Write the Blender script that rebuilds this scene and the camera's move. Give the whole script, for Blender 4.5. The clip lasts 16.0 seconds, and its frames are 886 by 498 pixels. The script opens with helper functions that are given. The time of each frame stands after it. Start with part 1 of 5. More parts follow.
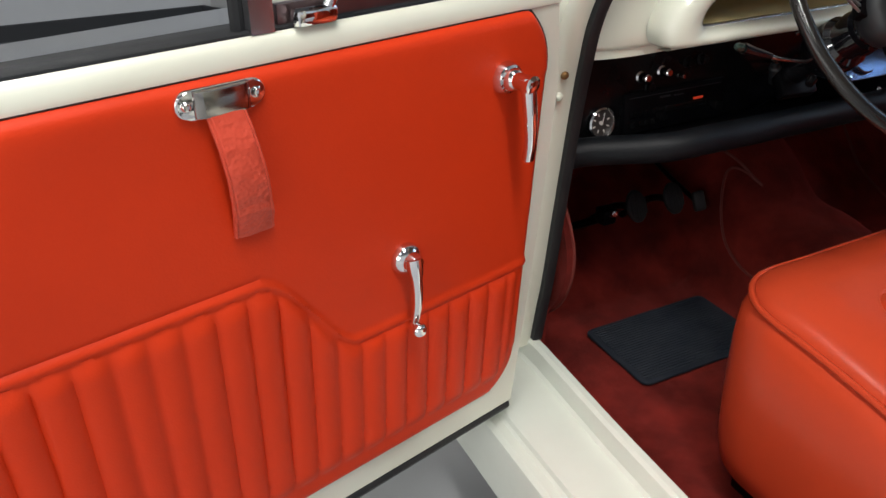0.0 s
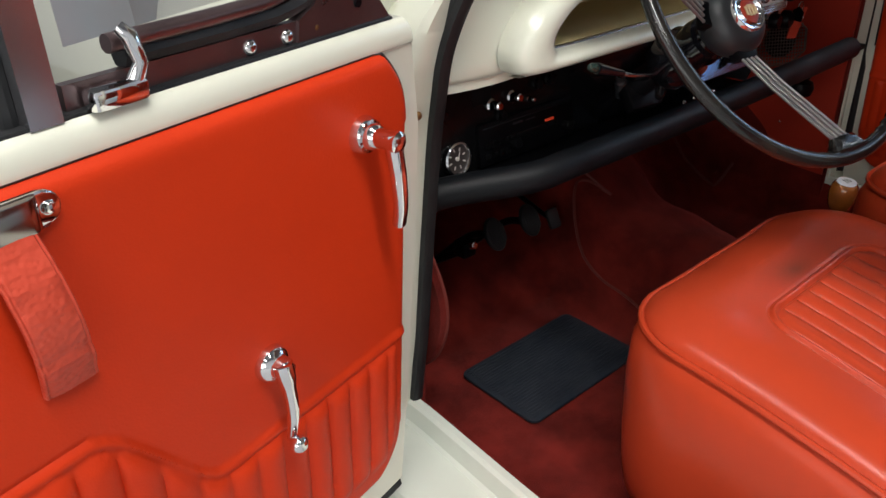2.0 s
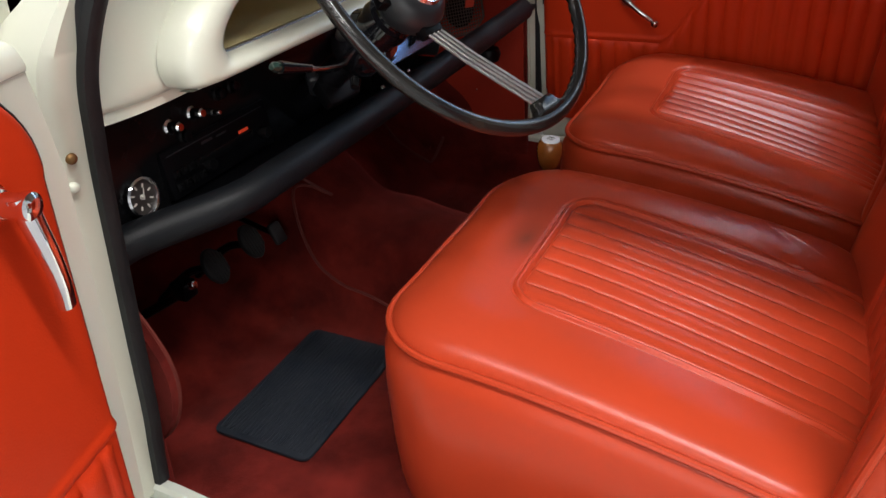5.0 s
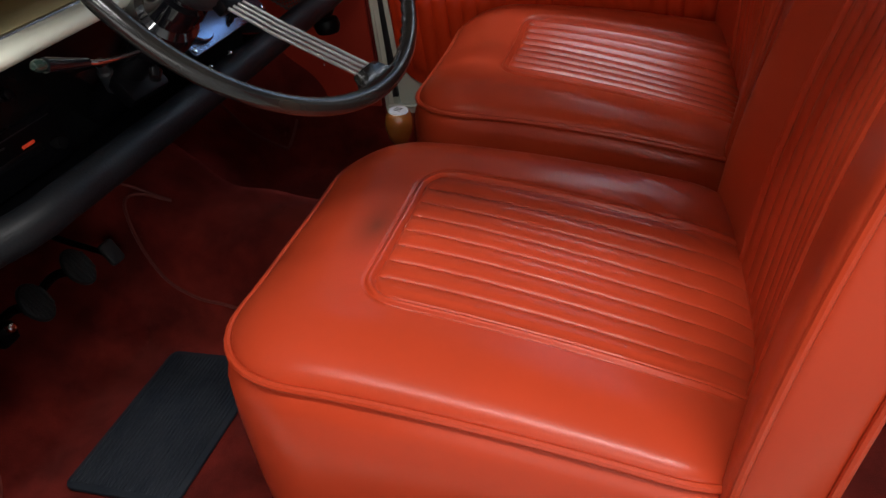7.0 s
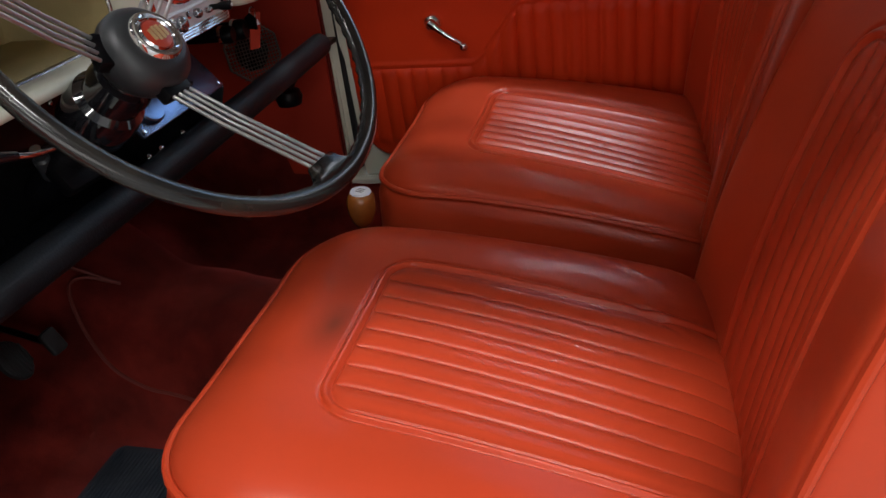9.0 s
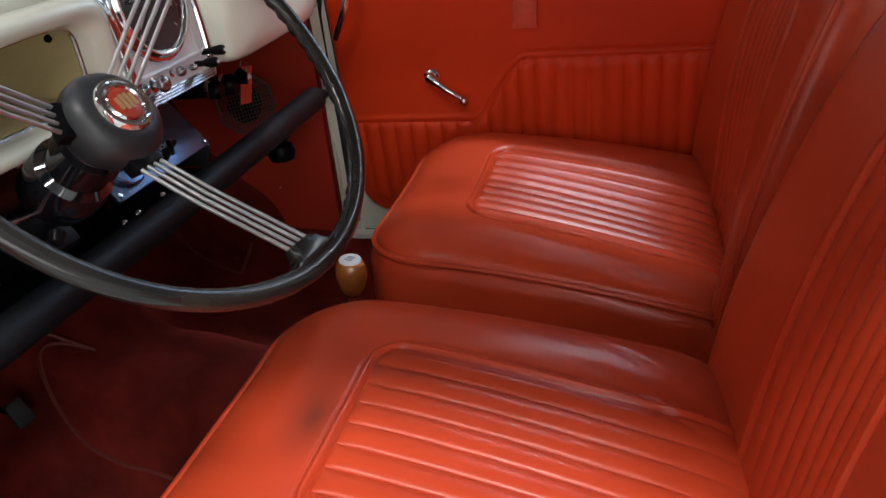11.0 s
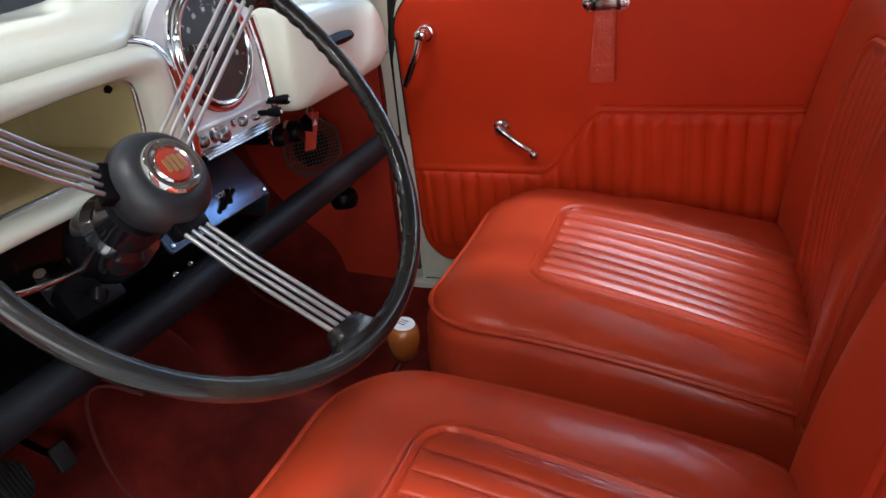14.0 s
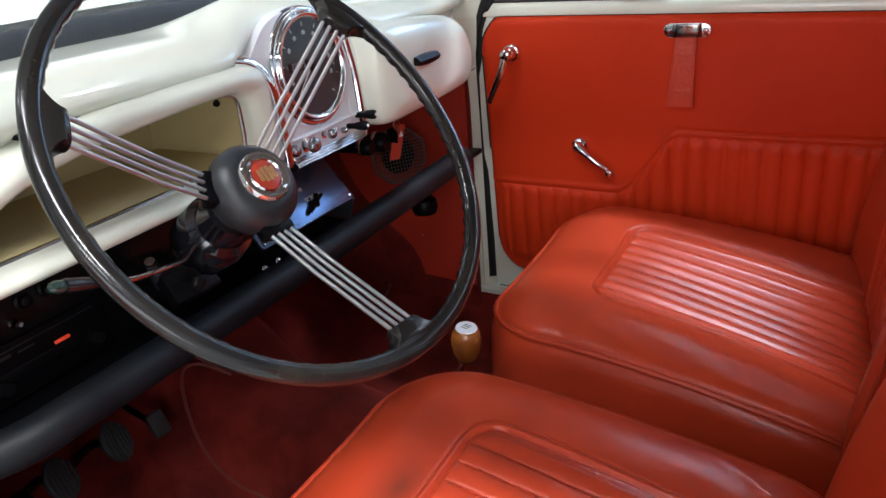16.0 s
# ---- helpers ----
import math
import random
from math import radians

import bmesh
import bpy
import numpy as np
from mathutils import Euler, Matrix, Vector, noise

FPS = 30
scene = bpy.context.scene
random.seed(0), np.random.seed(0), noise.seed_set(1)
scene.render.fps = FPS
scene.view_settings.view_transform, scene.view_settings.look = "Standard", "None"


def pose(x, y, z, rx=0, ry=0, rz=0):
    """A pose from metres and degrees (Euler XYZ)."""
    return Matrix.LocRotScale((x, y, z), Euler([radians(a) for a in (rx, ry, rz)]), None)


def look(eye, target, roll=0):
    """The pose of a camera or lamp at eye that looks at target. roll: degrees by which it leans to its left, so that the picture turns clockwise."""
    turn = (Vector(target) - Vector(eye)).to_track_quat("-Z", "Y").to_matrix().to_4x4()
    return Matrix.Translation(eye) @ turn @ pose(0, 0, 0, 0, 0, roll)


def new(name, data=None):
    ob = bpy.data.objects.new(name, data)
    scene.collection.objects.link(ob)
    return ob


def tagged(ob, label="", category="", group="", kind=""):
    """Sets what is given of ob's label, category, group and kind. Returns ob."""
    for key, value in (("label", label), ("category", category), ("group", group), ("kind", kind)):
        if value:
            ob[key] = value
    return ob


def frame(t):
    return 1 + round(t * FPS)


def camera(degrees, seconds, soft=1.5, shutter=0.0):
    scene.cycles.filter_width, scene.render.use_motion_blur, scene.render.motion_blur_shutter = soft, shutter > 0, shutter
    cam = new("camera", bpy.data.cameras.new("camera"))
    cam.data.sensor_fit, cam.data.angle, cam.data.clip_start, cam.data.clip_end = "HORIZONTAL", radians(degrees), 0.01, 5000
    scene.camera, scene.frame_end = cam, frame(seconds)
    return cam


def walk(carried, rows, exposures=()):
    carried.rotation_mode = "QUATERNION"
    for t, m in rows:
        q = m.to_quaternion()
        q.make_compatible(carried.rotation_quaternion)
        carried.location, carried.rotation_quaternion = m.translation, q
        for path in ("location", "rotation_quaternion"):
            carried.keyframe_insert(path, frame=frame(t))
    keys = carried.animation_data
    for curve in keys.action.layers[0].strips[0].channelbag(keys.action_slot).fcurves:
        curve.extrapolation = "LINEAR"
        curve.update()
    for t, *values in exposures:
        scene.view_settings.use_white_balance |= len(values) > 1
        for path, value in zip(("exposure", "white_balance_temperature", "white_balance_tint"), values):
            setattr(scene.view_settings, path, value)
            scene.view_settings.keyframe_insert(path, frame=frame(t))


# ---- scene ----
cam = camera(60.2, 16.0)
PATH = [
    (0, (-1.176, -0.778, 1.126), (-0.424, 0.799, 0.152), -1.0),
    (0.5, (-1.163, -0.73, 1.125), (-0.311, 0.793, 0.148), -1.2),
    (1, (-1.155, -0.684, 1.125), (-0.196, 0.774, 0.146), -1.3),
    (1.5, (-1.149, -0.653, 1.125), (-0.101, 0.746, 0.154), -1.4),
    (2, (-1.137, -0.636, 1.127), (-0.013, 0.709, 0.165), -2.0),
    (2.5, (-1.122, -0.619, 1.123), (0.076, 0.67, 0.172), -2.5),
    (3, (-1.105, -0.602, 1.114), (0.174, 0.616, 0.176), -3.1),
    (3.5, (-1.088, -0.583, 1.114), (0.266, 0.542, 0.164), -2.9),
    (4, (-1.071, -0.576, 1.115), (0.352, 0.443, 0.148), -3.1),
    (4.5, (-1.055, -0.576, 1.111), (0.423, 0.343, 0.127), -3.5),
    (5, (-1.04, -0.584, 1.101), (0.481, 0.235, 0.092), -4.4),
    (7.5, (-0.904, -0.598, 1.058), (0.688, -0.064, -0.028), -7.9),
    (8, (-0.885, -0.595, 1.065), (0.733, -0.084, 0.006), -7.4),
    (8.5, (-0.873, -0.593, 1.065), (0.773, -0.089, 0.047), -7.1),
    (9, (-0.857, -0.589, 1.07), (0.809, -0.089, 0.083), -6.9),
    (9.5, (-0.84, -0.588, 1.073), (0.838, -0.083, 0.109), -6.9),
    (12, (-0.735, -0.578, 1.082), (0.987, -0.059, 0.206), -5.5),
    (12.5, (-0.719, -0.578, 1.083), (1.002, -0.041, 0.219), -5.3),
    (13, (-0.708, -0.58, 1.081), (1.01, -0.001, 0.237), -5.4),
    (13.5, (-0.704, -0.577, 1.088), (1.004, 0.046, 0.256), -5.3),
    (14, (-0.708, -0.573, 1.094), (0.987, 0.107, 0.277), -5.2),
    (14.5, (-0.716, -0.578, 1.1), (0.958, 0.163, 0.295), -5.2),
    (15, (-0.728, -0.591, 1.105), (0.925, 0.211, 0.313), -5.2),
    (15.5, (-0.739, -0.605, 1.113), (0.893, 0.241, 0.325), -5.0),
    (16, (-0.75, -0.627, 1.128), (0.853, 0.27, 0.337), -4.6),
]
EXPOSURES = [(0.0, -0.97, 6500, 10), (3.5, -0.88, 6500, 10), (5.0, -0.76, 6500, 10), (7.5, -1.12, 6500, 10), (9.5, -0.86, 6500, 10), (12.5, -0.38, 6250, 10), (14.5, -0.24, 6050, 10), (16.0, -0.19, 6000, 10)]
walk(cam, [(t, look(eye, target, roll)) for t, eye, target, roll in PATH], EXPOSURES)
# ---- world and lights ----
world = bpy.data.worlds.new("world")
scene.world = world
world.use_nodes = True
world.node_tree.nodes["Background"].inputs[0].default_value = (0.75, 0.8, 0.9, 1)
world.node_tree.nodes["Background"].inputs[1].default_value = 0.25
CEILING = 3.0
WARM, COOL = (1.0, 0.985, 0.95), (0.80, 0.90, 1.0)
CEILING_LIGHTS = ((-1.15, -1.5, 98.0, WARM), (-2.9, -1.75, 52.0, WARM), (-1.2, -0.3, 44.0, WARM), (-1.6, 2.6, 18.0, WARM),
                  (1.2, -1.3, 100.0, COOL), (2.6, -2.6, 14.0, COOL), (1.75, -3.0, 18.0, COOL), (1.2, 2.4, 14.0, COOL))
WINDOW = (-2.5, -0.9, 1.9, 2.9)  # y0, y1, z0, z1 of the daylight window in the east wall
WINDOW_WATTS = 46.0
ROOFLIGHT = (2.95, 4.1, -2.3, -0.9)  # x0, x1, y0, y1 of the unseen rooflight added for the heater plate's blue reflection
ROOFLIGHT_WATTS = 46.0
WEST_OPENING = (-4.3, 1.0, 0.5, 2.1)  # y0, y1, z0, z1 of the unseen bright opening added in the west wall for side light
WEST_OPENING_WATTS = 115.0


# ---- materials ----
def material(name, colour, rough=0.5, metal=0.0, grain=0.0, grain_size=200.0, stain=0.0, stain_size=4.0,
             coat=0.0, stain_colour=None, voronoi=False, sheen=0.0, spec=0.5, rough_var=0.0, smudge=None):
    m = bpy.data.materials.new(name)
    m.use_nodes = True
    nt = m.node_tree
    b = nt.nodes["Principled BSDF"]
    b.inputs["Base Color"].default_value = (*colour, 1)
    b.inputs["Roughness"].default_value = rough
    b.inputs["Metallic"].default_value = metal
    b.inputs["Specular IOR Level"].default_value = spec
    b.inputs["Coat Weight"].default_value = coat
    b.inputs["Coat Roughness"].default_value = 0.04
    if sheen:
        b.inputs["Sheen Weight"].default_value = sheen
        b.inputs["Sheen Roughness"].default_value = 0.5
        b.inputs["Sheen Tint"].default_value = (*[min(1, c * 3 + 0.1) for c in colour], 1)
    tc = nt.nodes.new("ShaderNodeTexCoord")
    if stain:
        n = nt.nodes.new("ShaderNodeTexNoise")
        n.inputs["Scale"].default_value = stain_size
        n.inputs["Detail"].default_value = 6
        n.inputs["Roughness"].default_value = 0.6
        nt.links.new(tc.outputs["Object"], n.inputs["Vector"])
        r = nt.nodes.new("ShaderNodeValToRGB")
        r.color_ramp.elements[0].position, r.color_ramp.elements[1].position = 0.35, 0.7
        dark = stain_colour or [c * 0.7 for c in colour]
        r.color_ramp.elements[0].color = (*[d * stain + c * (1 - stain) for c, d in zip(colour, dark)], 1)
        r.color_ramp.elements[1].color = (*colour, 1)
        nt.links.new(n.outputs["Fac"], r.inputs["Fac"])
        nt.links.new(r.outputs["Color"], b.inputs["Base Color"])
        if rough_var:
            mr = nt.nodes.new("ShaderNodeMapRange")
            mr.inputs["To Min"].default_value, mr.inputs["To Max"].default_value = rough - rough_var, rough + rough_var
            nt.links.new(n.outputs["Fac"], mr.inputs["Value"])
            nt.links.new(mr.outputs["Result"], b.inputs["Roughness"])
    if smudge:
        # one soft worn-in dirt mark: its place, its reach and its colour
        at, reach, tint = smudge
        mp = nt.nodes.new("ShaderNodeMapping")
        mp.vector_type = "POINT"
        mp.inputs["Location"].default_value = [-a / r for a, r in zip(at, reach)]
        mp.inputs["Scale"].default_value = [1 / r for r in reach]
        nt.links.new(tc.outputs["Object"], mp.inputs["Vector"])
        gr = nt.nodes.new("ShaderNodeTexGradient")
        gr.gradient_type = "QUADRATIC_SPHERE"
        nt.links.new(mp.outputs["Vector"], gr.inputs["Vector"])
        mx = nt.nodes.new("ShaderNodeMix")
        mx.data_type = "RGBA"
        nt.links.new(gr.outputs["Fac"], mx.inputs["Factor"])
        nt.links.new(b.inputs["Base Color"].links[0].from_socket, mx.inputs[6])
        mx.inputs[7].default_value = (*tint, 1)
        nt.links.new(mx.outputs[2], b.inputs["Base Color"])
    if grain:
        if voronoi:
            g = nt.nodes.new("ShaderNodeTexVoronoi")
            g.feature = "SMOOTH_F1"
            out = g.outputs["Distance"]
        else:
            g = nt.nodes.new("ShaderNodeTexNoise")
            g.inputs["Detail"].default_value = 4
            out = g.outputs["Fac"]
        g.inputs["Scale"].default_value = grain_size
        nt.links.new(tc.outputs["Object"], g.inputs["Vector"])
        bump = nt.nodes.new("ShaderNodeBump")
        bump.inputs["Strength"].default_value = grain
        bump.inputs["Distance"].default_value = 0.002
        nt.links.new(out, bump.inputs["Height"])
        nt.links.new(bump.outputs["Normal"], b.inputs["Normal"])
    return m


RED_HIDE = dict(colour=(0.48, 0.049, 0.016), rough=0.28, spec=0.28, grain=0.025, grain_size=420, voronoi=True, stain=0.6,
                stain_size=6, stain_colour=(0.39, 0.043, 0.016))
LEATHER = material("red_leather", **RED_HIDE)
WORN_LEATHER = material("worn_red_leather", **RED_HIDE, smudge=((-0.262, -0.284, 0.615), (0.085, 0.045, 0.08), (0.10, 0.022, 0.012)))
VINYL = material("red_door_vinyl", (0.61, 0.038, 0.006), 0.5, spec=0.18, grain=0.08, grain_size=500, voronoi=True, stain=0.35,
                 stain_size=5, stain_colour=(0.46, 0.028, 0.007), rough_var=0.05)
STRAP = material("grained_red_strap", (0.60, 0.072, 0.038), 0.45, spec=0.3, grain=0.5, grain_size=260, voronoi=True, stain=0.3)
KICK = material("red_trim_board", (0.42, 0.028, 0.010), 0.5, grain=0.10, grain_size=450, voronoi=True, stain=0.3)
CARPET = material("dark_red_carpet", (0.215, 0.020, 0.014), 0.95, grain=0.9, grain_size=650, stain=1.0, stain_size=11,
                  stain_colour=(0.075, 0.007, 0.005), sheen=0.3, spec=0.1)
PIPING_C = material("red_carpet_binding", (0.15, 0.026, 0.019), 0.55, spec=0.3, grain=0.2, grain_size=300)
CREAM = material("cream_paint", (0.735, 0.742, 0.625), 0.28, coat=0.9, stain=0.15, stain_size=3, grain=0.02, grain_size=60)
CREAM_DULL = material("cream_sill_paint", (0.71, 0.735, 0.655), 0.38, coat=0.3, stain=0.25, stain_size=6, grain=0.03, grain_size=80)
CHROME = material("chrome", (0.82, 0.82, 0.83), 0.06, metal=1.0, stain=0.2, stain_size=30, rough_var=0.03)
# chrome darkened to grey-brown, the strap bridge's dark reflection put into the colour
DIM_CHROME = material("dim_chrome", (0.36, 0.34, 0.32), 0.16, metal=1.0, stain=0.4, stain_size=40, rough_var=0.05)
WIRE = material("satin_steel_wire", (0.60, 0.59, 0.58), 0.30, metal=0.85, stain=0.1, stain_size=20)
STEEL = material("brushed_steel", (0.52, 0.51, 0.51), 0.24, metal=1.0, stain=0.15, stain_size=20)
DARK_CHROME = material("smoky_chrome", (0.40, 0.40, 0.42), 0.16, metal=0.9, stain=0.3, stain_size=30)
# reddish base colour holds the door trim's reflection in the quarterlight chrome
RED_REFLECT_CHROME = material("red_reflect_chrome", (0.23, 0.165, 0.165), 0.30, metal=0.9, stain=0.5, stain_size=25, rough_var=0.08)
SILVER = material("silver_panel_paint", (0.80, 0.80, 0.82), 0.36, metal=0.1, grain=0.02, grain_size=200, stain=0.2, stain_size=10)
BLACK = material("black_gloss_panel", (0.004, 0.004, 0.005), 0.2, spec=0.16, grain=0.04, grain_size=90, stain=0.5, stain_size=12, stain_colour=(0.008, 0.008, 0.008), rough_var=0.08)
BLACK_GLOSS = material("black_gloss_enamel", (0.006, 0.006, 0.008), 0.07, spec=0.9, coat=0.6, grain=0.01, grain_size=80, stain=0.3, stain_size=12)
BLACK_MATT = material("black_plastic", (0.003, 0.003, 0.004), 0.4, spec=0.13, grain=0.1, grain_size=300, stain=0.4, stain_size=15)
PADDING = material("black_padded_vinyl", (0.006, 0.007, 0.009), 0.5, spec=0.22, grain=0.12, grain_size=420, voronoi=True, stain=0.4, stain_size=8)
RUBBER = material("black_rubber", (0.009, 0.010, 0.012), 0.5, spec=0.35, grain=0.15, grain_size=250, stain=0.5, stain_size=14, stain_colour=(0.03, 0.03, 0.03))
MATRUB = material("ribbed_rubber_mat", (0.009, 0.013, 0.022), 0.7, spec=0.3, grain=0.3, grain_size=200, stain=0.8, stain_size=22, stain_colour=(0.024, 0.028, 0.036))
WHEEL = material("worn_black_wheel_rim", (0.006, 0.0065, 0.008), 0.17, grain=0.015, grain_size=80, stain=0.6, stain_size=14, stain_colour=(0.030, 0.025, 0.019), rough_var=0.08)
HUB = material("charcoal_boss", (0.022, 0.024, 0.027), 0.38, grain=0.06, grain_size=400, stain=0.3, stain_size=12)
TAN = material("tan_bin_lining", (0.60, 0.50, 0.26), 0.75, grain=0.25, grain_size=160, stain=0.6, stain_size=7, stain_colour=(0.46, 0.37, 0.17))
WOODKNOB = material("varnished_wood", (0.30, 0.10, 0.018), 0.25, coat=0.7, grain=0.05, grain_size=60, stain=0.6, stain_size=30, stain_colour=(0.14, 0.04, 0.008))
WHITE = material("white_inlay", (0.75, 0.77, 0.82), 0.3, stain=0.1)
REDENAMEL = material("red_enamel", (0.42, 0.045, 0.022), 0.35, coat=0.15)
GOLD = material("gold_inlay", (0.75, 0.50, 0.22), 0.3, metal=0.8)
DIALFACE = material("dark_dial_face", (0.035, 0.028, 0.026), 0.45, stain=0.3, stain_size=20)
DIALMARK = material("pale_dial_marks", (0.55, 0.52, 0.47), 0.5)
PLATE = material("glossy_dark_plate", (0.11, 0.15, 0.24), 0.22, metal=0.85, stain=0.3, stain_size=10)
BRASS = material("tarnished_brass", (0.28, 0.15, 0.06), 0.5, metal=0.8, stain=0.6, stain_size=60)
GARAGE_FLOOR = material("light_grey_floor_paint", (0.42, 0.43, 0.44), 0.4, stain=0.5, stain_size=1.5, stain_colour=(0.34, 0.35, 0.36), grain=0.05, grain_size=40)
DARK_FLOOR = material("dark_grey_floor_paint", (0.085, 0.09, 0.10), 0.4, stain=0.5, stain_size=1.5, stain_colour=(0.06, 0.063, 0.07), grain=0.05, grain_size=40)
WHITE_PAINT = material("white_fixture_paint", (0.72, 0.72, 0.71), 0.6, stain=0.1, stain_size=3)
GARAGE_WALL = material("white_wall_panels", (0.62, 0.63, 0.64), 0.6, stain=0.2, stain_size=2, grain=0.1, grain_size=30)
CEIL = material("grey_ceiling", (0.20, 0.20, 0.21), 0.8, stain=0.15, stain_size=2)
HEADLINER = material("pale_headlining", (0.30, 0.27, 0.22), 0.8, grain=0.2, grain_size=200, stain=0.2)
GRILLE = material("dull_grille_wire", (0.16, 0.14, 0.13), 0.4, metal=0.6, stain=0.5, stain_size=40)
DARK_METAL = material("dark_painted_metal", (0.03, 0.032, 0.036), 0.4, stain=0.4, stain_size=6)


def glow(name, colour, strength):
    m = bpy.data.materials.new(name)
    m.use_nodes = True
    b = m.node_tree.nodes["Principled BSDF"]
    b.inputs["Base Color"].default_value = (*colour, 1)
    b.inputs["Emission Color"].default_value = (*colour, 1)
    b.inputs["Emission Strength"].default_value = strength
    return m


TUBE = glow("light_tube", (1.0, 0.97, 0.92), 9.0)
REDLED = glow("red_radio_display", (1.0, 0.08, 0.03), 0.35)

GLASS = bpy.data.materials.new("clear_glass")
GLASS.use_nodes = True
GLASS.node_tree.nodes["Principled BSDF"].inputs["Transmission Weight"].default_value = 1.0
GLASS.node_tree.nodes["Principled BSDF"].inputs["Roughness"].default_value = 0.0
GLASS.node_tree.nodes["Principled BSDF"].inputs["IOR"].default_value = 1.45


# ---- builders ----
def thing(name, at, label, category, group="", kind=""):
    ob = tagged(new(name), label, category, group, kind)
    ob.empty_display_size = 0.05
    ob.location = at
    return ob


def part(name, bm, mat, parent=None, label="", m=None, sharp=40, kind=""):
    """Links a bmesh as one mesh object, under a thing or a part."""
    if m is not None:
        bm.transform(m)
    bmesh.ops.recalc_face_normals(bm, faces=bm.faces[:])
    me = bpy.data.meshes.new(name)
    bm.to_mesh(me)
    bm.free()
    me.polygons.foreach_set("use_smooth", [True] * len(me.polygons))
    me.set_sharp_from_angle(angle=radians(sharp))
    me.materials.append(mat)
    ob = new(name, me)
    if parent is not None:
        ob.parent = parent
        if parent.data is None:
            ob.matrix_parent_inverse = Matrix.Translation(-parent.location)
    return tagged(ob, label, "", "", kind)


def box(x0, x1, y0, y1, z0, z1, bevel=0.004, seg=2, bm=None):
    bm2 = bmesh.new()
    bmesh.ops.create_cube(bm2, size=1)
    for v in bm2.verts:
        v.co = Vector(((x0 + x1) / 2 + v.co.x * (x1 - x0), (y0 + y1) / 2 + v.co.y * (y1 - y0), (z0 + z1) / 2 + v.co.z * (z1 - z0)))
    if bevel:
        bmesh.ops.bevel(bm2, geom=bm2.edges[:], offset=bevel, segments=seg, affect="EDGES", profile=0.5)
    return join(bm, bm2)


def join(bm, extra):
    if bm is None:
        return extra
    me = bpy.data.meshes.new("scratch")
    extra.to_mesh(me)
    extra.free()
    bm.from_mesh(me)
    bpy.data.meshes.remove(me)
    return bm


def smooth_path(points, n=8, closed=False):
    """Catmull-Rom through the points."""
    p = [Vector(q) for q in points]
    k = len(p)
    out = []
    for i in range(k if closed else k - 1):
        a = p[(i - 1) % k] if closed or i > 0 else p[0] * 2 - p[1]
        b, c = p[i], p[(i + 1) % k]
        d = p[(i + 2) % k] if closed or i + 2 < k else p[-1] * 2 - p[-2]
        for j in range(n):
            t = j / n
            out.append(0.5 * ((2 * b) + (c - a) * t + (2 * a - 5 * b + 4 * c - d) * t * t + (3 * b - a - 3 * c + d) * t ** 3))
    if not closed:
        out.append(p[-1])
    return out


def sweep(points, radius, seg=10, closed=False, section=None, bm=None, up=None):
    """A tube along the points; radius a number or one for each point; section: own outline in place of a circle."""
    p = [Vector(q) for q in points]
    n = len(p)
    rad = radius if hasattr(radius, "__len__") else [radius] * n
    bm = bm or bmesh.new()
    sec = section or [(math.cos(2 * math.pi * j / seg), math.sin(2 * math.pi * j / seg)) for j in range(seg)]
    tang = []
    for i in range(n):
        a = p[(i - 1) % n] if closed or i > 0 else p[0]
        b = p[(i + 1) % n] if closed or i < n - 1 else p[-1]
        tang.append((b - a).normalized())
    nor = Vector(up) if up else Vector((0, 0, 1))
    if abs(tang[0].dot(nor)) > 0.95:
        nor = Vector((1, 0, 0))
    nor = (nor - tang[0] * nor.dot(tang[0])).normalized()
    rings = []
    for i in range(n):
        nor = (nor - tang[i] * nor.dot(tang[i])).normalized()
        side = tang[i].cross(nor)
        rings.append([bm.verts.new(p[i] + (nor * y + side * x) * rad[i]) for x, y in sec])
    k = len(sec)
    for i in range(n if closed else n - 1):
        r0, r1 = rings[i], rings[(i + 1) % n]
        for j in range(k):
            bm.faces.new((r0[j], r0[(j + 1) % k], r1[(j + 1) % k], r1[j]))
    if not closed:
        bm.faces.new(rings[0])
        bm.faces.new(rings[-1])
    return bm


def lathe(profile, seg=28, m=None, bm=None):
    """Profile of (radius, height), turned round z."""
    bm2 = bmesh.new()
    rings = []
    for r, z in profile:
        if r < 1e-6:
            rings.append([bm2.verts.new((0, 0, z))])
        else:
            rings.append([bm2.verts.new((r * math.cos(2 * math.pi * j / seg), r * math.sin(2 * math.pi * j / seg), z)) for j in range(seg)])
    for a, b in zip(rings, rings[1:]):
        for j in range(seg):
            k = (j + 1) % seg
            if len(a) == 1:
                bm2.faces.new((a[0], b[j], b[k]))
            elif len(b) == 1:
                bm2.faces.new((a[j], a[k], b[0]))
            else:
                bm2.faces.new((a[j], a[k], b[k], b[j]))
    if m is not None:
        bm2.transform(m)
    return join(bm, bm2)


def prism(outline, depth, m=None, bevel=0.0, bm=None):
    """An outline in x, y, extruded along z from 0 to depth."""
    bm2 = bmesh.new()
    low = [bm2.verts.new((x, y, 0)) for x, y in outline]
    high = [bm2.verts.new((x, y, depth)) for x, y in outline]
    bm2.faces.new(low[::-1])
    top = bm2.faces.new(high)
    n = len(low)
    for i in range(n):
        bm2.faces.new((low[i], low[(i + 1) % n], high[(i + 1) % n], high[i]))
    if bevel:
        bmesh.ops.bevel(bm2, geom=list(top.edges), offset=bevel, segments=3, affect="EDGES", profile=0.5)
    if m is not None:
        bm2.transform(m)
    return join(bm, bm2)


